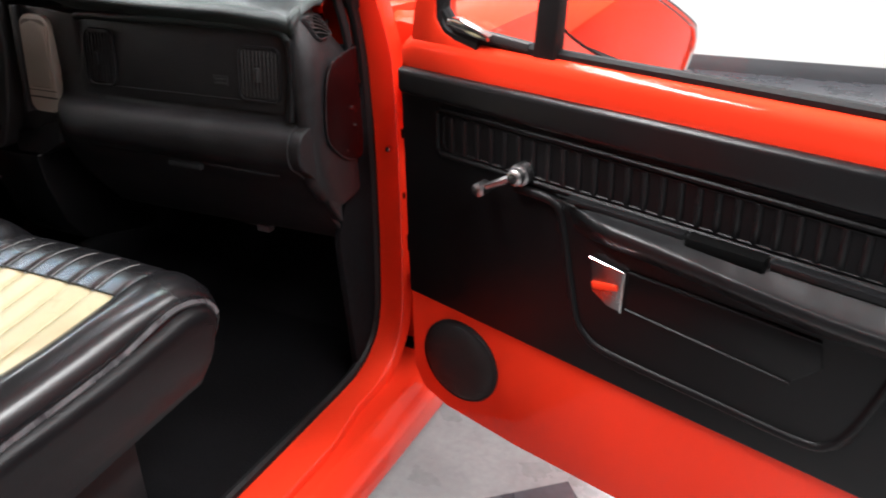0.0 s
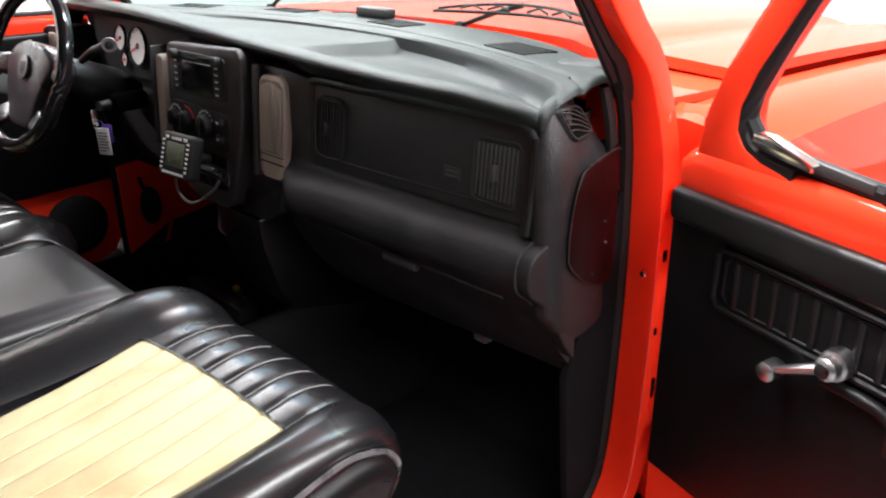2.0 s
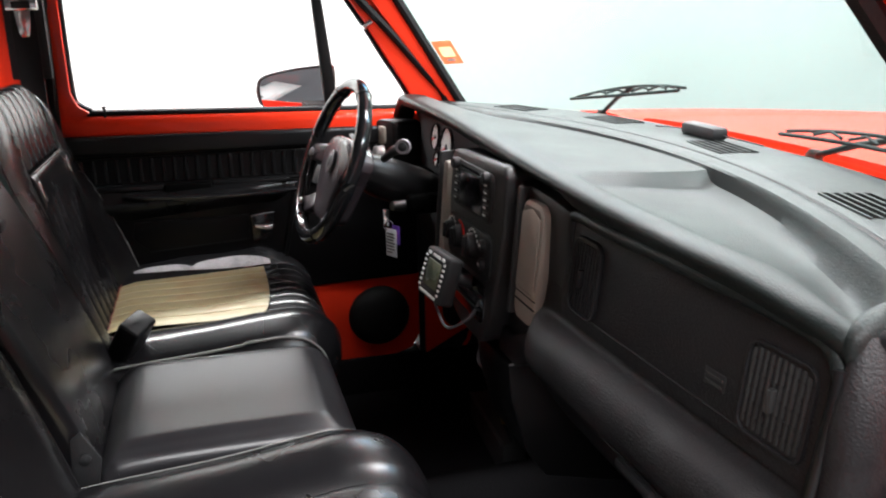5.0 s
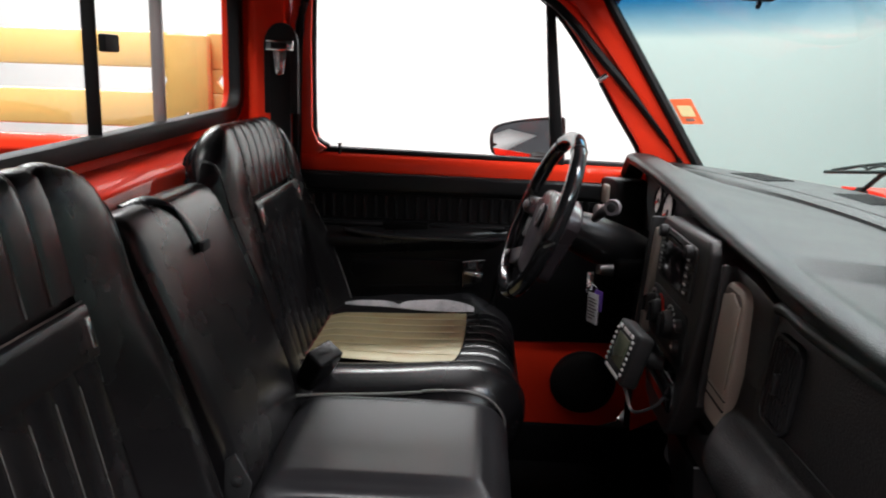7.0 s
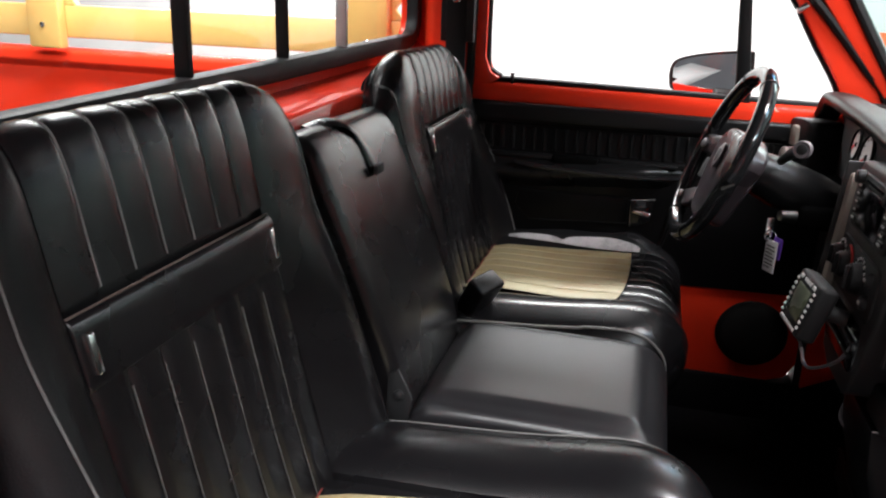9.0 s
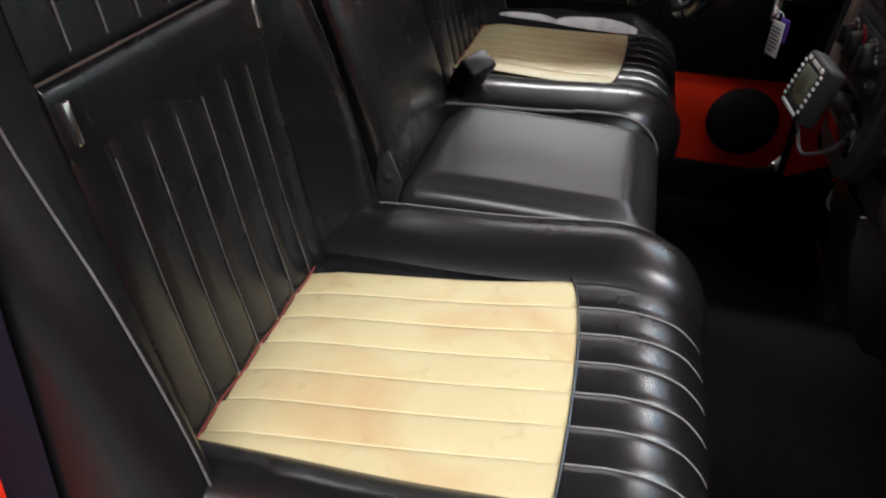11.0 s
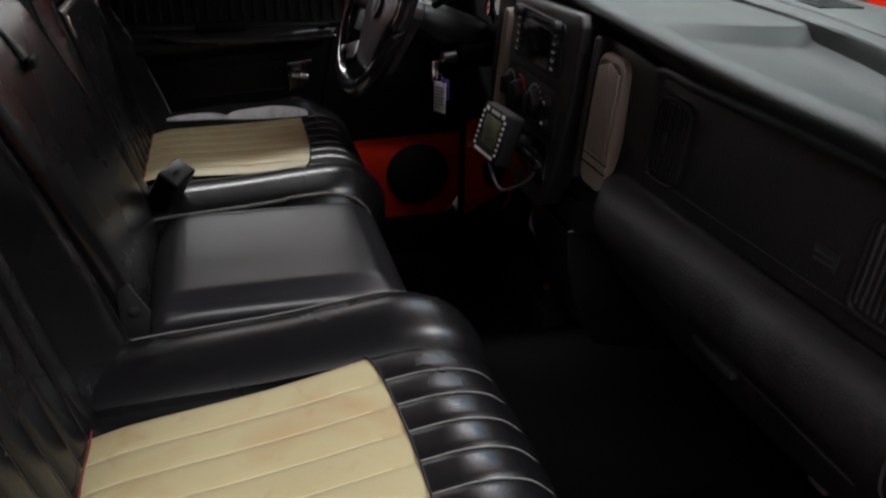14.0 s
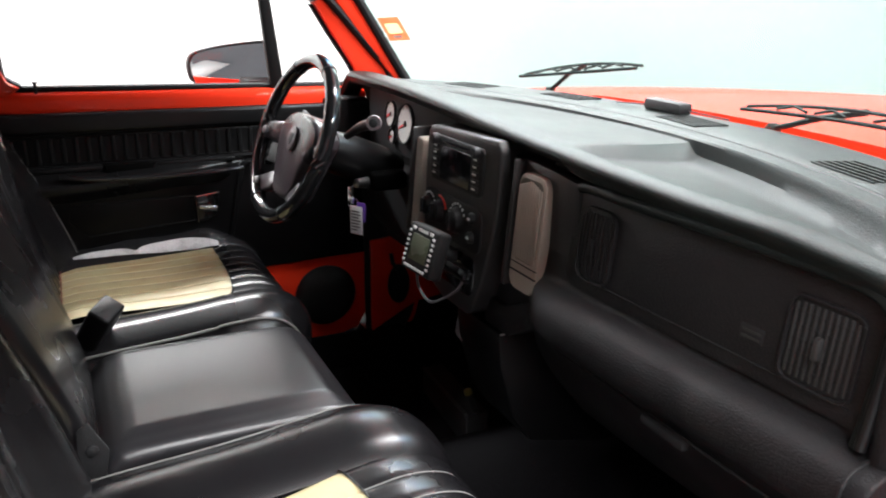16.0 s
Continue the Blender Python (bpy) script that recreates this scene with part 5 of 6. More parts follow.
for a in (62, 118, 242, 298):
    c = [on_w(R * math.cos(radians(a)) + 0.0167 * math.cos(t) * math.cos(radians(a)), R * math.sin(radians(a)) + 0.0167 * math.cos(t) * math.sin(radians(a)), 0.0167 * math.sin(t)) for t in span(0, 2 * math.pi, 14)[:-1]]
    part("rim_joint", tube(c, 0.0011, 5, True), BLACK, wheel)
hub = [(-0.105, 0.018), (-0.062, 0.050), (0.0, 0.058), (0.062, 0.050), (0.105, 0.018), (0.088, -0.030), (0.070, -0.070), (0.056, -0.110), (0.03, -0.126), (-0.03, -0.126), (-0.056, -0.110), (-0.070, -0.070), (-0.088, -0.030)]
hubs = [(q.x, q.y) for q in spline([(a, b, 0) for a, b in hub], 4, True)]
pad = part("hub_pad", warp(prism(hubs, -0.035, 0.022, "z", 0.014, 4), lambda x, y, z: on_w(x, y, z - 0.030 + 0.010 * max(0, 1 - (x / 0.1) ** 2 - (y / 0.12) ** 2) * (z > 0))), HUBGREY, wheel, "satin grey padded hub")
oval = [(0.021 * math.cos(a), 0.026 * math.sin(a)) for a in span(0, 2 * math.pi, 24)[:-1]]
part("emblem", warp(prism(oval, 0.026, 0.0335, "z", 0.001), on_h), GREYVINYL, pad, "plain oval emblem")
part("emblem_inlay", warp(prism([(-0.011, 0.012), (0.011, 0.012), (0.009, -0.006), (0.0, -0.016), (-0.009, -0.006)], 0.033, 0.0345, "z", 0.0006), on_h), BLACK, pad)
for s in (-1, 1):
    up = [(0.080 * s, 0.034), (0.168 * s, 0.016), (0.170 * s, -0.022), (0.080 * s, -0.018)]
    part("spoke", warp(prism(up if s > 0 else up[::-1], -0.018, 0.008, "z", 0.007, 3), on_h), HUBGREY, wheel, "satin grey upper spoke")
    lo = [(0.045 * s, -0.085), (0.072 * s, -0.078), (0.130 * s, -0.112), (0.104 * s, -0.144), (0.048 * s, -0.122)]
    part("spoke", warp(prism(lo if s > 0 else lo[::-1], -0.018, 0.004, "z", 0.007, 3), on_h), HUBGREY, wheel, "satin grey lower spoke")
    pod = [(0.090 * s, -0.024), (0.130 * s, -0.024), (0.120 * s, -0.070), (0.082 * s, -0.068)]
    part("switch_pod", warp(prism(pod if s > 0 else pod[::-1], -0.016, 0.000, "z", 0.005, 2), on_h), BLACK, wheel, "black switch pod between the spokes")
    for q in ((0.150, -0.004), (0.108, -0.118)):
        part("wheel_switch", warp(lathe([(0.006, 0.006), (0.010, 0.004), (0.011, 0.0)], Matrix.Translation((q[0] * s, q[1], 0.006)), 14), on_h), GREYVINYL, wheel, "small grey round switch")
col = thing("steering_column", (-0.44, 0.3, 1.1), "black steering column shroud with stalk and ignition lock", "steering column")
A, B = WC - WN * 0.06, WC - WN * 0.26
part("shroud", tube([A, A - WN * 0.06, A - WN * 0.14, B], lambda f: 0.040 + 0.010 * math.sin(f * 3), 16), ARMVINYL, col, "black column shroud")
part("stalk", tube([on_w(-0.05, 0.03, -0.06), on_w(-0.12, 0.05, -0.075), on_w(-0.16, 0.06, -0.075)], 0.007, 10), RUBBER, col)
lever = part("column_stalk", tube([(-0.40, 0.275, 1.235), (-0.34, 0.283, 1.262), (-0.27, 0.288, 1.280)], lambda f: 0.008 + 0.004 * f, 12), DOORVINYL, col, "black column lever")
lk = facing((-0.264, 0.285, 1.281), (0.85, -0.5, 0.1))
part("lever_end", lathe([(0.009, 0.003), (0.0105, 0.004), (0.0145, 0.004), (0.0155, 0.001), (0.0155, -0.006)], lk, 24), GREYVINYL, lever, "silver ring at the lever's end")
part("lever_button", lathe([(0.007, 0.006), (0.0088, 0.005), (0.009, 0.0)], lk, 18), BLACK, lever)
part("lock_barrel", lathe([(0.005, 0.016), (0.010, 0.013), (0.011, 0.0), (0.013, -0.018)], facing((-0.385, 0.298, 1.134), (0.35, -0.9, 0.1)), 20), DARKCHROME, col, "worn silver ignition lock")
part("lower_housing", box(-0.400, -0.362, 0.318, 0.40, 1.115, 1.158, 0.012, 3), VENTBLACK, col)
keys = thing("key_tag", (-0.38, 0.28, 1.03), "white paper key tag with a purple fob on the ignition key", "key tag")
part("key", box(-0.375, -0.372, 0.264, 0.278, 1.093, 1.131, 0.001), CHROME, keys)
part("key_ring", tube([(-0.371 + 0.002 * math.sin(a), 0.274 + 0.011 * math.cos(a), 1.096 + 0.011 * math.sin(a)) for a in span(0, 2 * math.pi, 16)[:-1]], 0.0014, 6, True), CHROME, keys)
tagm = Matrix.Translation((-0.362, 0.278, 1.090)) @ Euler((0, 0, radians(28))).to_matrix().to_4x4()
tg = part("paper_tag", warp(box(-0.017, 0.017, -0.001, 0.001, -0.062, 0.0, 0.0004), lambda x, y, z: tagm @ Vector((x, y, z))), PAPER, keys, "white printed paper tag")
for i in range(7):
    w = (0.012, 0.013, 0.010, 0.013, 0.011, 0.012, 0.008)[i]
    part("print_bar", warp(box(-0.013, -0.013 + 2 * w, -0.0018, -0.0011, -0.013 - i * 0.0068, -0.0105 - i * 0.0068), lambda x, y, z: tagm @ Vector((x, y, z))), GREYVINYL, tg)
part("purple_fob", warp(box(-0.002, 0.022, 0.003, 0.007, -0.034, 0.008, 0.003), lambda x, y, z: tagm @ Vector((x, y, z))), PURPLE, keys)

# ---- engine tuner on its bracket ----
tm = Matrix.Translation((-0.012, 0.272, 1.095)) @ Euler((radians(-17), 0, radians(6))).to_matrix().to_4x4()
tuner = thing("engine_tuner", (-0.01, 0.30, 1.05), "small black display unit with white buttons on the dash", "display")
on_t = lambda x, d, z: tm @ Vector((x, -d, z))
case = part("case", warp(box(-0.05, 0.05, -0.03, 0.0, -0.043, 0.043, 0.007, 3), on_t), BLACK, tuner, "black plastic case")
part("display", warp(box(-0.029, 0.029, -0.001, 0.0015, -0.022, 0.025, 0.001), on_t), LCD, case, "grey-green display")
for i in range(7):
    z = -0.027 + 0.009 * i
    for x in (-0.040, 0.040):
        part("button", warp(box(x - 0.0035, x + 0.0035, 0.0, 0.0022, z - 0.0022, z + 0.0022, 0.0008), on_t), LABELWHITE, case)
for i in range(8):
    x = -0.032 + 0.064 * i / 7
    part("button", warp(box(x - 0.003, x + 0.003, 0.0, 0.0022, -0.0375, -0.032, 0.0008), on_t), LABELWHITE, case)
part("print_bar", warp(box(-0.016, 0.016, 0.0, 0.001, 0.031, 0.036), on_t), LABELWHITE, case)
for x in (-0.030, 0.030):
    part("button", warp(box(x - 0.005, x + 0.005, 0.0, 0.0022, 0.031, 0.037, 0.0008), on_t), LABELWHITE, case)
part("bracket", tube([on_t(0.0, -0.02, 0.0), (0.0, 0.34, 1.08)], 0.012, 10), BLACK, tuner)
part("cable", tube(spline([on_t(-0.02, -0.02, -0.04), (-0.075, 0.30, 1.00), (-0.03, 0.305, 0.985), (0.02, 0.33, 1.02), (0.035, 0.345, 1.058)], 6), 0.0028, 8), GREYVINYL, tuner, "thin grey cable loop")
# pedal by the tunnel
ped = thing("foot_pedal", (-0.32, 0.66, 0.56), "black rubber foot pedal on a steel arm", "pedal")
part("pad", warp(box(-0.36, -0.28, 0.60, 0.615, 0.60, 0.68, 0.006), lambda x, y, z: (x, y + (z - 0.6) * 0.5, z)), RUBBER, ped)
part("arm", tube([(-0.32, 0.64, 0.65), (-0.32, 0.74, 0.80), (-0.32, 0.78, 0.95)], 0.008, 8), BLACK, ped)

plate = thing("floor_plate", (-0.40, 0.53, 0.5), "low black plate on the carpet beside the tunnel", "floor plate")
part("body", warp(box(-0.56, -0.25, 0.497, 0.556, 0.502, 0.592, 0.008), lambda x, y, z: (x, y - 0.08 * (x + 0.25), z + 0.05 * (x + 0.25) * (z > 0.55))), BLACK, plate)
part("edge_strip", tube([(-0.55, 0.52, 0.578), (-0.40, 0.508, 0.586), (-0.252, 0.497, 0.594)], 0.004, 8), STACK, plate)
fitting = thing("brass_fitting", (-0.263, 0.52, 0.5), "small brass fitting on a dark stub pipe", "fitting")
part("pipe", tube([(-0.263, 0.535, 0.502), (-0.263, 0.525, 0.60), (-0.263, 0.508, 0.640)], 0.008, 10), BLACK, fitting)
part("cap", lathe([(0.004, 0.012), (0.009, 0.010), (0.010, 0.0)], facing((-0.263, 0.508, 0.642), (0, -0.3, 1)), 12), BRASS, fitting, "dull yellow brass cap")

# ---- doors ----
def build_door(name, put, label, group, driver):
    """A cab door in local (along from the hinge edge, height, towards the seats); put lays it into the cab."""
    root = thing(name, put(0.5, 0.55, -0.06), label, "truck door", group)
    P = lambda bm: warp(bm, put)
    pr = lambda poly, a, b, r=0.0, seg=2: P(prism(poly, a, b, "z", r, seg))
    dr, up = (-0.028, 0.0) if driver else (0.0, 0.014)
    low = [(0.0, 0.60), (0.025, 0.555), (0.08, 0.535), (0.25, 0.522), (0.95, 0.515), (1.0, 0.56)]
    shell = part("door_shell", pr(low + [(1.02, 0.9), (1.02, 1.238 + dr), (0.0, 1.238 + dr)], -0.115, 0.0, 0.008), RED, root, "glossy orange-red inner door shell")
    rail = [(0.0, 1.17), (1.02, 1.17), (1.02, 1.218), (0.98, 1.228), (0.30, 1.230), (0.02, 1.232), (-0.02, 1.225)] if driver else [(0.0, 1.188), (1.02, 1.178), (1.02, 1.246), (0.98, 1.256), (0.30, 1.258), (0.13, 1.258), (0.03, 1.258), (0.0, 1.245)]
    part("belt_rail", pr(rail, -0.05, 0.006, 0.022, 7), RED, root, "rounded orange-red belt rail")
    # window frame: sloping front post, roof rail and rear post, in one
    fo = [(0.16, 1.236), (0.10, 1.234), (0.045, 1.234), (0.024, 1.242), (0.034, 1.305), (0.055, 1.360), (0.142, 1.52), (0.272, 1.655), (0.36, 1.70), (0.46, 1.725), (0.80, 1.725), (0.86, 1.71), (0.885, 1.66), (0.89, 1.5), (0.89, 1.30), (0.89, 1.25), (0.84, 1.235)]
    fi = [(0.16, 1.256), (0.118, 1.262), (0.092, 1.272), (0.079, 1.290), (0.078, 1.318), (0.094, 1.360), (0.165, 1.49), (0.280, 1.62), (0.375, 1.655), (0.465, 1.68), (0.79, 1.68), (0.822, 1.668), (0.836, 1.64), (0.84, 1.5), (0.838, 1.31), (0.825, 1.28), (0.80, 1.266)]
    if driver:
        fo = [(-0.095, 1.215), (-0.078, 1.287), (-0.012, 1.370), (0.060, 1.455), (0.11, 1.53), (0.155, 1.595), (0.225, 1.665), (0.32, 1.715)] + fo[9:14] + [(0.89, 1.28), (0.89, 1.23), (0.84, 1.208)]
        fi = [(0.000, 1.225), (0.028, 1.287), (0.084, 1.370), (0.137, 1.455), (0.19, 1.53), (0.243, 1.595), (0.30, 1.64), (0.36, 1.665)] + fi[9:14] + [(0.838, 1.285), (0.825, 1.252), (0.80, 1.238)]
    bm = bmesh.new()
    rows = [[bm.verts.new((u, v, w)) for u, v in pl] for pl, w in ((fi, 0.0), (fi, -0.06), (fo, -0.06), (fo, 0.0))]
    for i in range(len(fi) - 1):
        for m in range(4):
            p, q = rows[m], rows[(m + 1) % 4]
            bm.faces.new((p[i], p[i + 1], q[i + 1], q[i]))
    for e in (0, len(fi) - 1):
        bm.faces.new([r[e] for r in rows])
    bmesh.ops.recalc_face_normals(bm, faces=bm.faces)
    part("window_frame", P(soften(bm, 0.006)), RED, root, "orange-red door window frame")
    inner = spline([(u, v, -0.02) for u, v in fi], 3)
    part("window_rubber", tube([put(*q) for q in inner], 0.010 if driver else (lambda f: 0.021 - 0.010 * min(1, f * 2.5)), 8), RUBBER, root, "black window rubber")
    part("belt_rubber", tube([put(s, 1.262 + dr, -0.022) for s in span(0.0 if driver else 0.09, 0.86, 14)], 0.009, 8), RUBBER, root, "black belt rubber")
    part("division_bar", pr([(0.205, 1.225), (0.240, 1.225), (0.276, 1.645), (0.250, 1.60)] if driver else [(0.258, 1.255), (0.297, 1.255), (0.322, 1.62), (0.288, 1.60)], -0.032, -0.006, 0.004), RUBBER, root, "black quarter window bar")
    vent_s = [(0.09, 1.285), (0.275, 1.27), (0.298, 1.615), (0.17, 1.485), (0.095, 1.345)]
    if driver:
        vent_s = [(0.0, 1.225), (0.222, 1.225), (0.258, 1.605), (0.19, 1.53), (0.084, 1.370), (0.028, 1.287)]
    g = part("quarter_pane", pr(vent_s, -0.023, -0.019), GLASS, root)
    g.visible_shadow = False
    g = part("main_pane", pr([(0.23 if driver else 0.285, 1.25 + dr), (0.835, 1.25 + dr), (0.838, 1.66), (0.78, 1.678), (0.46, 1.678), (0.37, 1.65), (0.268 if driver else 0.312, 1.60)], -0.023, -0.019), GLASS, root)
    g.visible_shadow = False
    if driver:
        part("catch", tube([put(0.135, 1.44, -0.012), put(0.135, 1.44, 0.012), put(0.12, 1.455, 0.014)], 0.007, 8), CHROME, root, "small chrome quarter window catch")
    else:
        part("catch", pr([(0.105, 1.283), (0.15, 1.272), (0.185, 1.268), (0.188, 1.278), (0.13, 1.296), (0.108, 1.296)], -0.012, 0.006, 0.003), CHROME, root, "chrome quarter window catch")
        part("catch_plate", pr([(0.10, 1.272), (0.25, 1.262), (0.25, 1.274), (0.10, 1.286)], -0.014, -0.006, 0.002), VENTGREY, root)
        part("lower_channel", tube([put(0.085, 1.30, -0.018), put(0.10, 1.283, -0.018), put(0.13, 1.272, -0.018), put(0.275, 1.262, -0.018)], 0.011, 8), RUBBER, root, "black rubber channel under the quarter window")
    # trim panel
    trim = part("trim_panel", pr([(0.008, 0.778), (0.5, 0.757), (0.98, 0.742), (0.98, 1.190 + dr / 2 + up), (0.5, 1.198 + dr / 2 + up * 0.6), (0.008, 1.204 + dr / 2)], -0.002, 0.010, 0.004), DOORVINYL, root, "black vinyl door trim panel")
    part("top_roll", pr([(0.012, 1.164 + dr / 2), (0.98, 1.146 + dr / 2), (0.98, 1.196 + dr / 2 + up), (0.012, 1.208 + dr / 2)], 0.004, 0.026, 0.0105, 5), ARMVINYL, trim, "padded black top roll")
    rib_l = [(0.088, 1.082), (0.096, 1.072), (0.5, 1.065), (0.80, 1.059), (0.93, 1.057), (0.94, 1.065), (0.94, 1.122), (0.93, 1.130), (0.5, 1.140), (0.096, 1.150), (0.088, 1.141)]
    part("insert_rim", tube([put(u, v, 0.012) for u, v in rib_l], 0.0048, 8, True), DOORVINYL, trim, "raised rim of the ribbed insert")
    part("insert_rim_inner", tube([put(u + (0.012 if u < 0.3 else -0.012 if u > 0.85 else 0), v + (0.008 if v < 1.1 else -0.008), 0.011) for u, v in rib_l], 0.002, 6, True), DOORVINYL, trim)
    n = 31
    for i in range(n):
        s = 0.118 + (0.915 - 0.118) * i / (n - 1)
        part("rib", P(box(s - 0.0052, s + 0.0052, 1.079 - 0.014 * s, 1.143 - 0.021 * s, 0.006, 0.0150, 0.0045)), ARMVINYL, trim)
    # armrest moulding with its pocket
    outer = [(0.322, 1.050), (0.335, 1.035), (0.352, 0.95), (0.372, 0.862), (0.39, 0.838), (0.43, 0.822), (0.60, 0.812), (0.735, 0.806), (0.775, 0.82), (0.80, 0.87), (0.83, 0.99), (0.84, 1.03), (0.50, 1.052)]
    arm = part("armrest", pr(outer, 0.006, 0.020, 0.007, 3), DOORVINYL, root, "moulded black armrest and pocket")
    part("armrest_rim", tube([put(q.x, q.y, 0.017) for q in spline([(u, v, 0) for u, v in [(0.25, 1.054), (0.30, 1.053), (0.325, 1.046), (0.338, 1.02), (0.352, 0.95), (0.370, 0.866), (0.39, 0.838), (0.43, 0.822), (0.60, 0.812), (0.725, 0.806), (0.765, 0.818), (0.790, 0.86), (0.812, 0.93), (0.828, 0.99)]], 4)], 0.0078, 10), DOORVINYL, arm)
    lipz = lambda s: 1.050 - 0.030 * sstep(0.38, 0.80, s)

    def ledge(s):
        """Section of the armrest as (height, depth): sloping top, rounded lip, hollow below."""
        k, e = sstep(0.325, 0.44, s), sstep(0.90, 0.84, s)
        lo, hl = 0.016 + 0.046 * k * e, lipz(s)
        return smooth2([(1.064, 0.010), (1.062, 0.018), (hl + 0.009, lo - 0.010), (hl + 0.004, lo - 0.002), (hl - 0.004, lo), (hl - 0.013, lo - 0.003), (hl - 0.026, 0.012 + (lo - 0.012) * 0.66), (hl - 0.040, 0.012 + (lo - 0.012) * 0.30), (hl - 0.052, 0.012)], 3)

    lg, rows = bmesh.new(), []
    for s in span(0.325, 0.90, 46):
        rows.append([lg.verts.new((s, h, o)) for h, o in ledge(s)])
    for p, q in zip(rows, rows[1:]):
        for i in range(len(p) - 1):
            lg.faces.new((p[i], p[i + 1], q[i + 1], q[i]))
        lg.faces.new((p[-1], p[0], q[0], q[-1]))
    lg.faces.new(rows[0])
    lg.faces.new(rows[-1][::-1])
    part("armrest_pad", P(lg), ARMVINYL, arm, "padded black armrest with a rounded lip")
    # near-black block laid on the ledge for the shaded slot
    part("grab_slot", pr([(0.54, 1.048), (0.648, 1.046), (0.648, 1.0652), (0.54, 1.0662)], 0.012, 0.040, 0.002), VENTBLACK, arm, "dark block standing in for the grab slot")
    if driver:
        bead = spline([(0.335, 1.043, 0.050), (0.40, 1.039, 0.057), (0.55, 1.0355, 0.058), (0.64, 1.0365, 0.058), (0.70, 1.0395, 0.057), (0.745, 1.044, 0.050)], 6)
        part("armrest_bead", tube([put(*q) for q in bead], 0.0068, 12), GLOSSBLACK, arm, "polished black edge of the armrest")
    # raised strips put in where the ledge has highlights
    part("highlight_strip", pr([(0.348, 1.060), (0.535, 1.054), (0.535, 1.0655), (0.348, 1.069)], 0.014, 0.032, 0.003), ARMVINYL, arm, "raised glossy strip placed as a ledge highlight")
    part("highlight_strip", pr([(0.652, 1.052), (0.86, 1.048), (0.86, 1.060), (0.652, 1.064)], 0.014, 0.034, 0.003), ARMVINYL, arm, "raised glossy strip placed as a ledge highlight")
    pocket = [(0.455, 0.975), (0.73, 0.968), (0.738, 0.93), (0.70, 0.892), (0.60, 0.900), (0.455, 0.912)]
    pk = part("pocket", pr(pocket, 0.017, 0.0225, 0.003), DOORVINYL, arm, "black door pocket panel")
    for a, b in ((pocket[0], pocket[1]), (pocket[3], pocket[5])):
        part("pocket_edge", tube([put(a[0], a[1], 0.022), put(b[0], b[1], 0.022)], 0.0028, 6), DOORVINYL, pk)
    hs = [(0.392, 0.980), (0.450, 0.972), (0.447, 0.905), (0.425, 0.908), (0.398, 0.925)]
    h = part("handle_bezel", pr(hs, 0.018, 0.024, 0.002), DARKCHROME if not driver else GLOSSBLACK, root, "polished recessed door handle cup")
    part("bezel_edge", tube([put(0.392, 0.981, 0.025), put(0.450, 0.973, 0.025), put(0.448, 0.905, 0.025)], 0.0017, 8), CHROME, h, "bright chrome edge")
    # passenger side: the body's reflection in the chrome is set as colour
    part("lever", pr([(0.399, 0.945), (0.442, 0.952), (0.444, 0.942), (0.425, 0.937), (0.401, 0.932)], 0.024, 0.031, 0.003, 3), CHROME if driver else RED, h, "chrome door lever" if driver else "door lever coloured as an orange-red reflection")
    # speaker
    sp = facing(put(0.121, 0.662, 0.0), Vector(put(0.121, 0.662, 1.0)) - Vector(put(0.121, 0.662, 0.0)))
    spk = part("speaker_grille", lathe([(0.004, 0.021), (0.03, 0.020), (0.052, 0.0175), (0.068, 0.0135), (0.077, 0.0095), (0.082, 0.005), (0.084, -0.002)], sp, 48), SPEAKERMESH, root, "round black speaker grille")
    part("speaker_rim", lathe([(0.0815, 0.0), (0.0815, 0.0075), (0.0840, 0.0070), (0.0860, 0.0035), (0.0860, 0.0)], sp, 48), RUBBER, spk)
    if not driver:
        cb = put(0.262, 1.080, 0.010)
        nrm = Vector(put(0.262, 1.080, 1.0)) - Vector(put(0.262, 1.080, 0.0))
        cr = part("window_crank", lathe([(0.005, 0.036), (0.010, 0.035), (0.0135, 0.031), (0.0140, 0.020), (0.0175, 0.018), (0.0185, 0.0)], facing(cb, nrm), 20), DARKCHROME, root, "dull chrome window crank")
        part("crank_arm", tube([put(0.262, 1.080, 0.036), put(0.23, 1.063, 0.038), put(0.198, 1.045, 0.038)], lambda f: 0.0115 - 0.003 * f, 10, flat=0.6), DARKCHROME, cr, "dull chrome crank arm")
        part("crank_knob", lathe([(0.007, 0.014), (0.0115, 0.011), (0.0115, -0.012), (0.007, -0.018)], facing(put(0.198, 1.045, 0.038), nrm), 16), DARKCHROME, cr)
        part("hub_cap", lathe([(0.003, 0.002), (0.0085, 0.0015), (0.009, 0.0)], facing(put(0.262, 1.080, 0.0462), nrm), 14), CHROME, cr, "bright hub cap")
    else:
        part("lock_knob", tube([put(0.77, 1.22, -0.008), put(0.77, 1.248, -0.008), put(0.77, 1.252, -0.008)], lambda f: 0.004 + 0.004 * (f > 0.6), 8), BLACK, root, "small black lock knob")
    # mirror on the outer skin
    mp = [(0.20, 1.225), (0.385, 1.215), (0.40, 1.24), (0.395, 1.275), (0.37, 1.30), (0.23, 1.325), (0.205, 1.31)]
    if driver:
        # the mirror's glass turns towards the rear of the truck
        turned = lambda u, v, w: put(u, v + 0.008, -0.24 + w + (0.30 - u) * 1.45)
        mp = [(0.208, 1.208), (0.29, 1.204), (0.368, 1.205), (0.384, 1.225), (0.384, 1.262), (0.366, 1.288), (0.30, 1.312), (0.218, 1.329), (0.205, 1.318), (0.205, 1.26)]
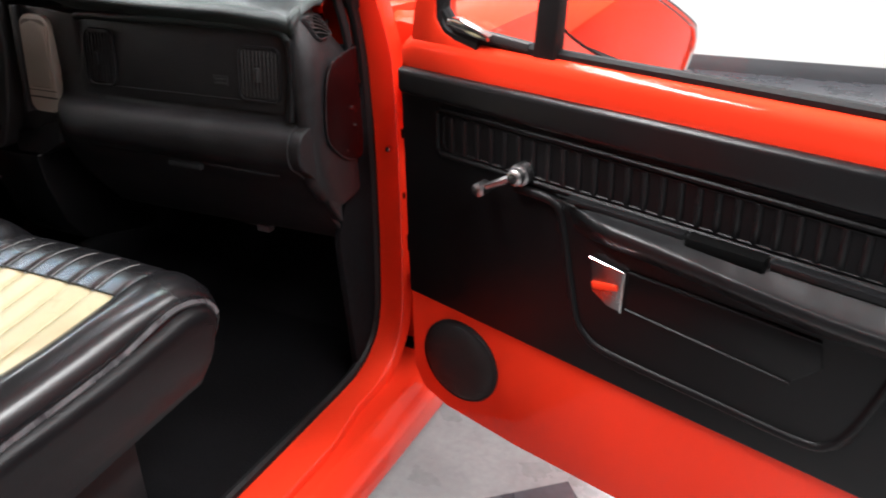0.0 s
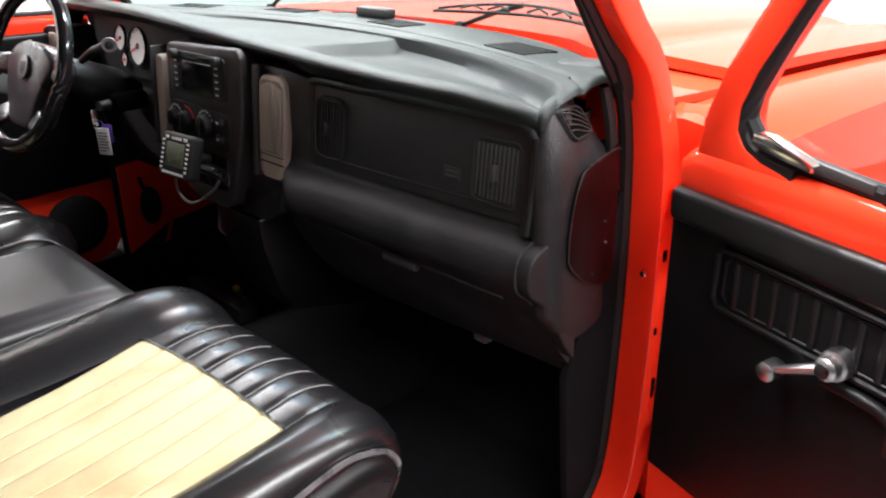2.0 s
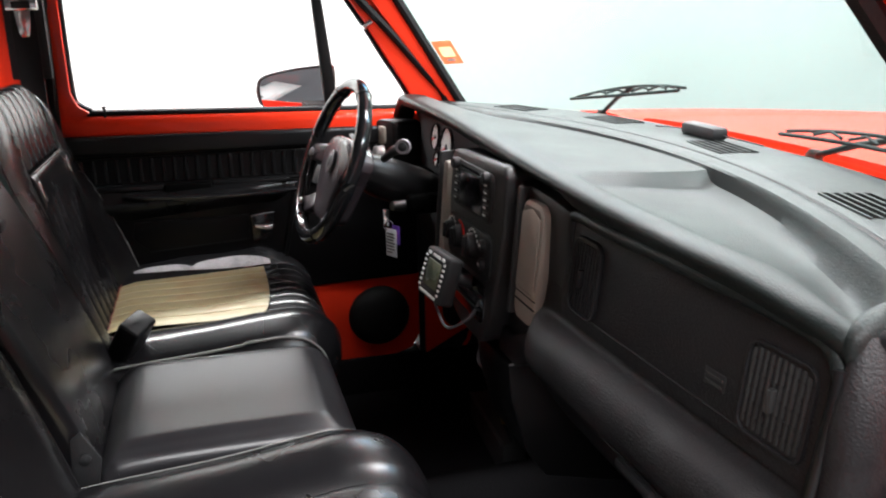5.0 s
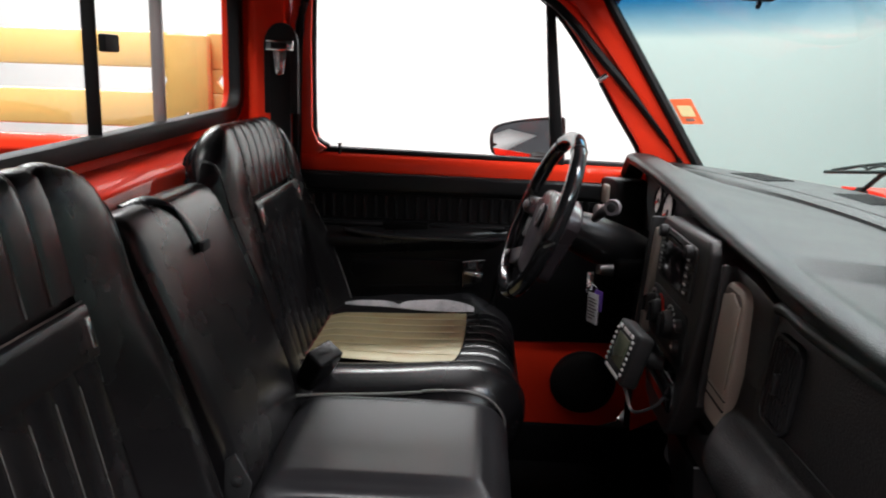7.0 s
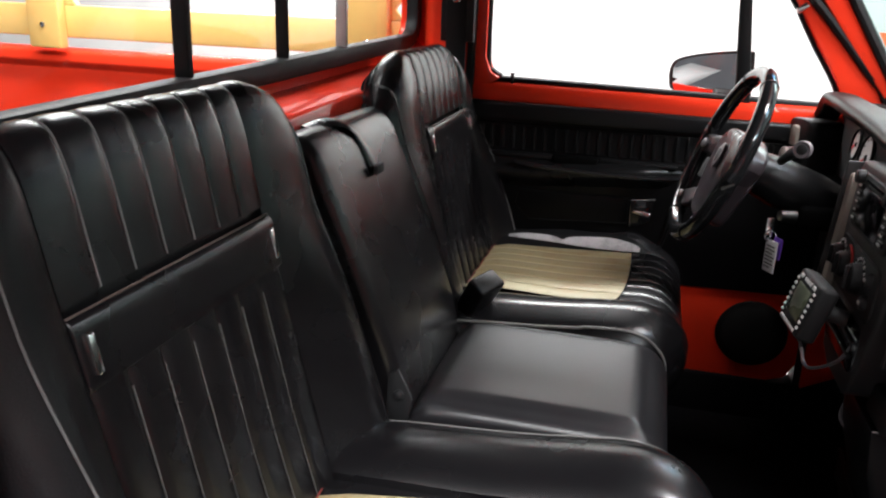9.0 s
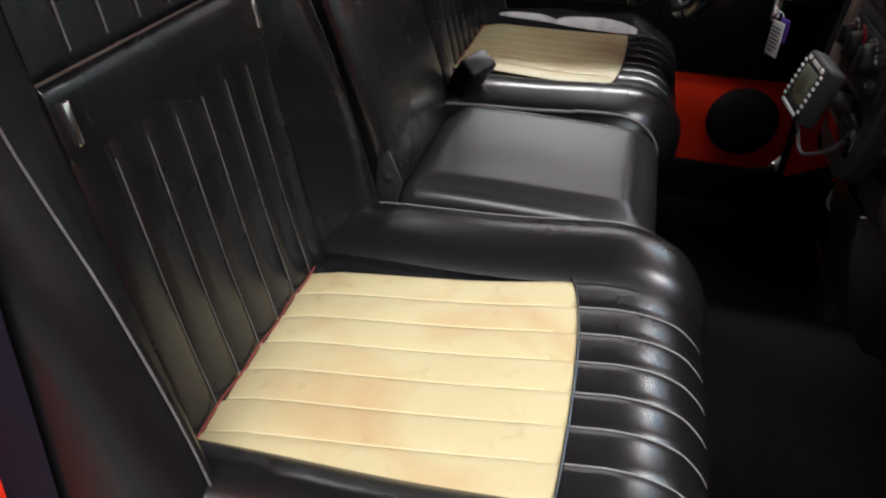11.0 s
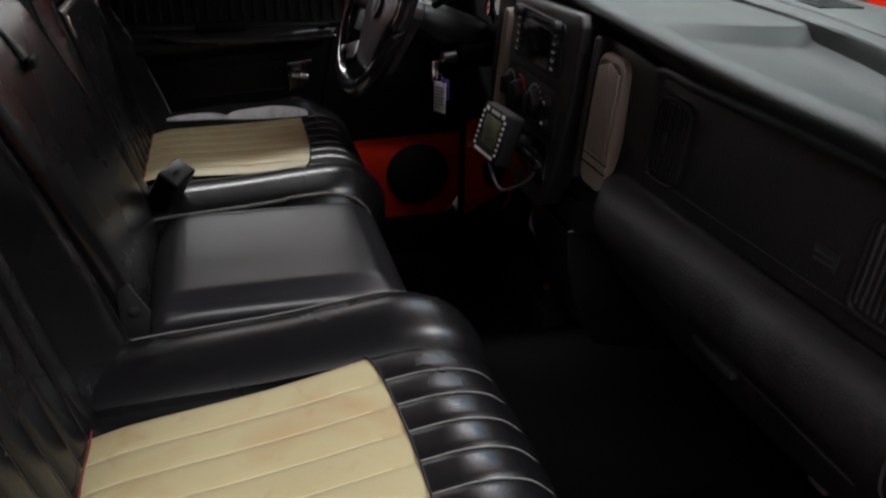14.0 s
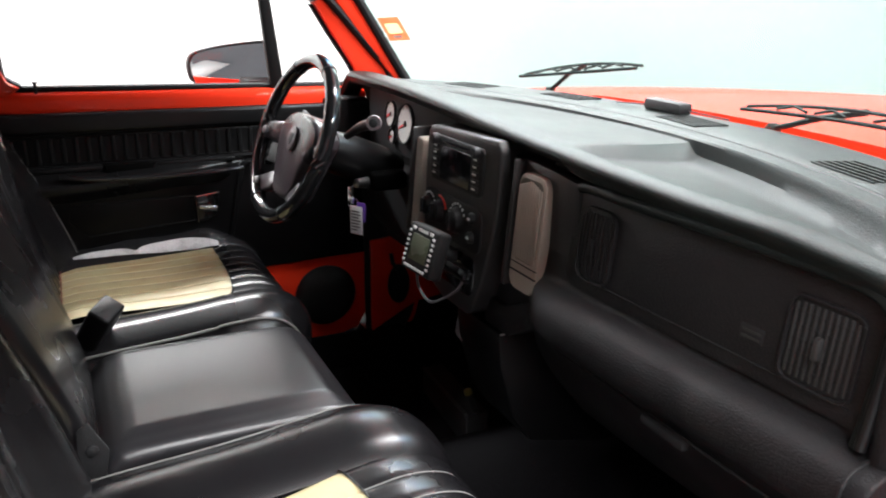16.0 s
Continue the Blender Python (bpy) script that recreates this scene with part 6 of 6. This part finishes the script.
        mp = [(q.x, q.y) for q in spline([(u, v, 0) for u, v in mp], 3, True)]
        mir = part("wing_mirror", warp(prism(mp, -0.06, 0.0, "z", 0.012, 3), turned), BLACK, root, "black door mirror with a painted reflection strip")
        part("mirror_rim", warp(ring(mp, [(0.295 + (u - 0.295) * 1.05, 1.265 + (v - 1.265) * 1.06) for u, v in mp], -0.012, 0.006, "z", 0.002), turned), BLACK, mir)
        part("mirror_glass", warp(prism([(0.295 + (u - 0.295) * 0.95, 1.266 + (v - 1.265) * 0.92) for u, v in mp], 0.001, 0.004, "z"), turned), MIRROR, mir, "mirror glass")
        # strip coloured to stand for the truck side reflected in the glass
        part("reflection_strip", warp(prism([(0.212, 1.206), (0.372, 1.201), (0.378, 1.222), (0.212, 1.226)], 0.003, 0.008, "z", 0.002), turned), RED, mir, "orange-red strip painted as the truck's reflection")
        part("mirror_arm", pr([(0.22, 1.20), (0.28, 1.20), (0.28, 1.24), (0.22, 1.24)], -0.24, -0.10, 0.008), BLACK, mir)
    else:
        mm = facing(put(0.32, 1.272, -0.22), (0.53, -0.83, -0.17))
        lay = lambda x, y, z: mm @ Vector((x, y, z))
        face = smooth2([(-0.127, 0.06), (-0.124, 0.018), (-0.10, -0.012), (-0.04, -0.049), (0.03, -0.070), (0.080, -0.080), (0.093, -0.060), (0.096, -0.012), (0.083, 0.010), (0.02, 0.054), (-0.062, 0.090), (-0.082, 0.101), (-0.112, 0.100)], 3)
        big = [(x * 1.05, 0.01 + (y - 0.01) * 1.06) for x, y in face]
        mir = part("wing_mirror", warp(prism(big, -0.055, -0.002, "z", 0.008, 2), lay), BLACK, root, "door mirror with chrome edge reflecting the orange-red door")
        part("mirror_glass", warp(prism(face, -0.003, 0.0006, "z"), lay), MIRROR, mir, "mirror glass")
        part("mirror_rim", warp(ring(face, big, -0.004, 0.003, "z", 0.001), lay), BLACK, mir)
        part("chrome_edge", tube([lay(x * 1.03, 0.01 + (y - 0.01) * 1.04, 0.002) for x, y in smooth2([(0.088, -0.07), (0.095, -0.035), (0.095, -0.010), (0.083, 0.010), (0.02, 0.054), (-0.062, 0.090), (-0.09, 0.102)], 4)], 0.0055, 8), CHROME, mir, "chrome upper edge")
        part("mirror_arm", pr([(0.29, 1.175), (0.33, 1.175), (0.33, 1.205), (0.29, 1.205)], -0.24, -0.10, 0.008), BLACK, mir)
    return root


DA = math.atan2(-0.216, 0.976)
du, dn = Vector((math.cos(DA), math.sin(DA), 0)), Vector((math.sin(DA), -math.cos(DA), 0))


def put_open(s, h, o):
    q = Vector((0.945, 0.482, 0)) + du * s + dn * o
    return (q.x, q.y, h - 0.037 * s)


def put_shut(s, h, o):
    return (-0.80 + o, 0.455 - s, h + 0.062 + 0.02 * s)


build_door("passenger_door", put_open, "open orange-red truck door with black trim panel", "truck doors", False)
build_door("driver_door", put_shut, "closed orange-red truck door with black trim panel", "truck doors", True)

# ---- load bed behind the cab ----
bed = thing("truck_bed", (-0.9, -2.0, 0.6), "orange-red steel side of the pickup bed", "truck bed")
part("bed_side", prism([(-0.955, 0.55), (-1.0, 0.6), (-1.0, 1.26), (-0.985, 1.308), (-0.93, 1.312), (-0.905, 1.30), (-0.905, 1.27), (-0.935, 1.25), (-0.935, 0.55)], -3.1, -0.66, "y", 0.006), RED, bed, "orange-red bed side panel")
part("bed_floor", box(-0.93, 0.9, -3.1, -0.66, 0.60, 0.64), BLACK, bed)
rack = thing("stake_rack", (-0.93, -1.9, 1.31), "varnished wooden stake rack along the bed side", "stake rack")
for z0, z1 in ((1.343, 1.437), (1.498, 1.59)):
    part("board", box(-0.925, -0.90, -3.05, -0.64, z0, z1, 0.006), WOOD, rack, "varnished wooden board")
for y in (-0.72, -1.73, -2.75):
    part("stake", box(-0.90, -0.862, y - 0.055, y + 0.055, 1.312, 1.585, 0.008), WOOD, rack, "varnished wooden stake")
    part("spacer", prism([(y - 0.09, 1.437), (y + 0.09, 1.437), (y + 0.065, 1.468), (y + 0.09, 1.498), (y - 0.09, 1.498), (y - 0.065, 1.468)], -0.923, -0.901, "x", 0.003), WOOD, rack)
    part("bolt", lathe([(0.003, 0.006), (0.008, 0.004), (0.009, 0)], facing((-0.862, y, 1.38), (1, 0, 0)), 10), CHROME, rack)
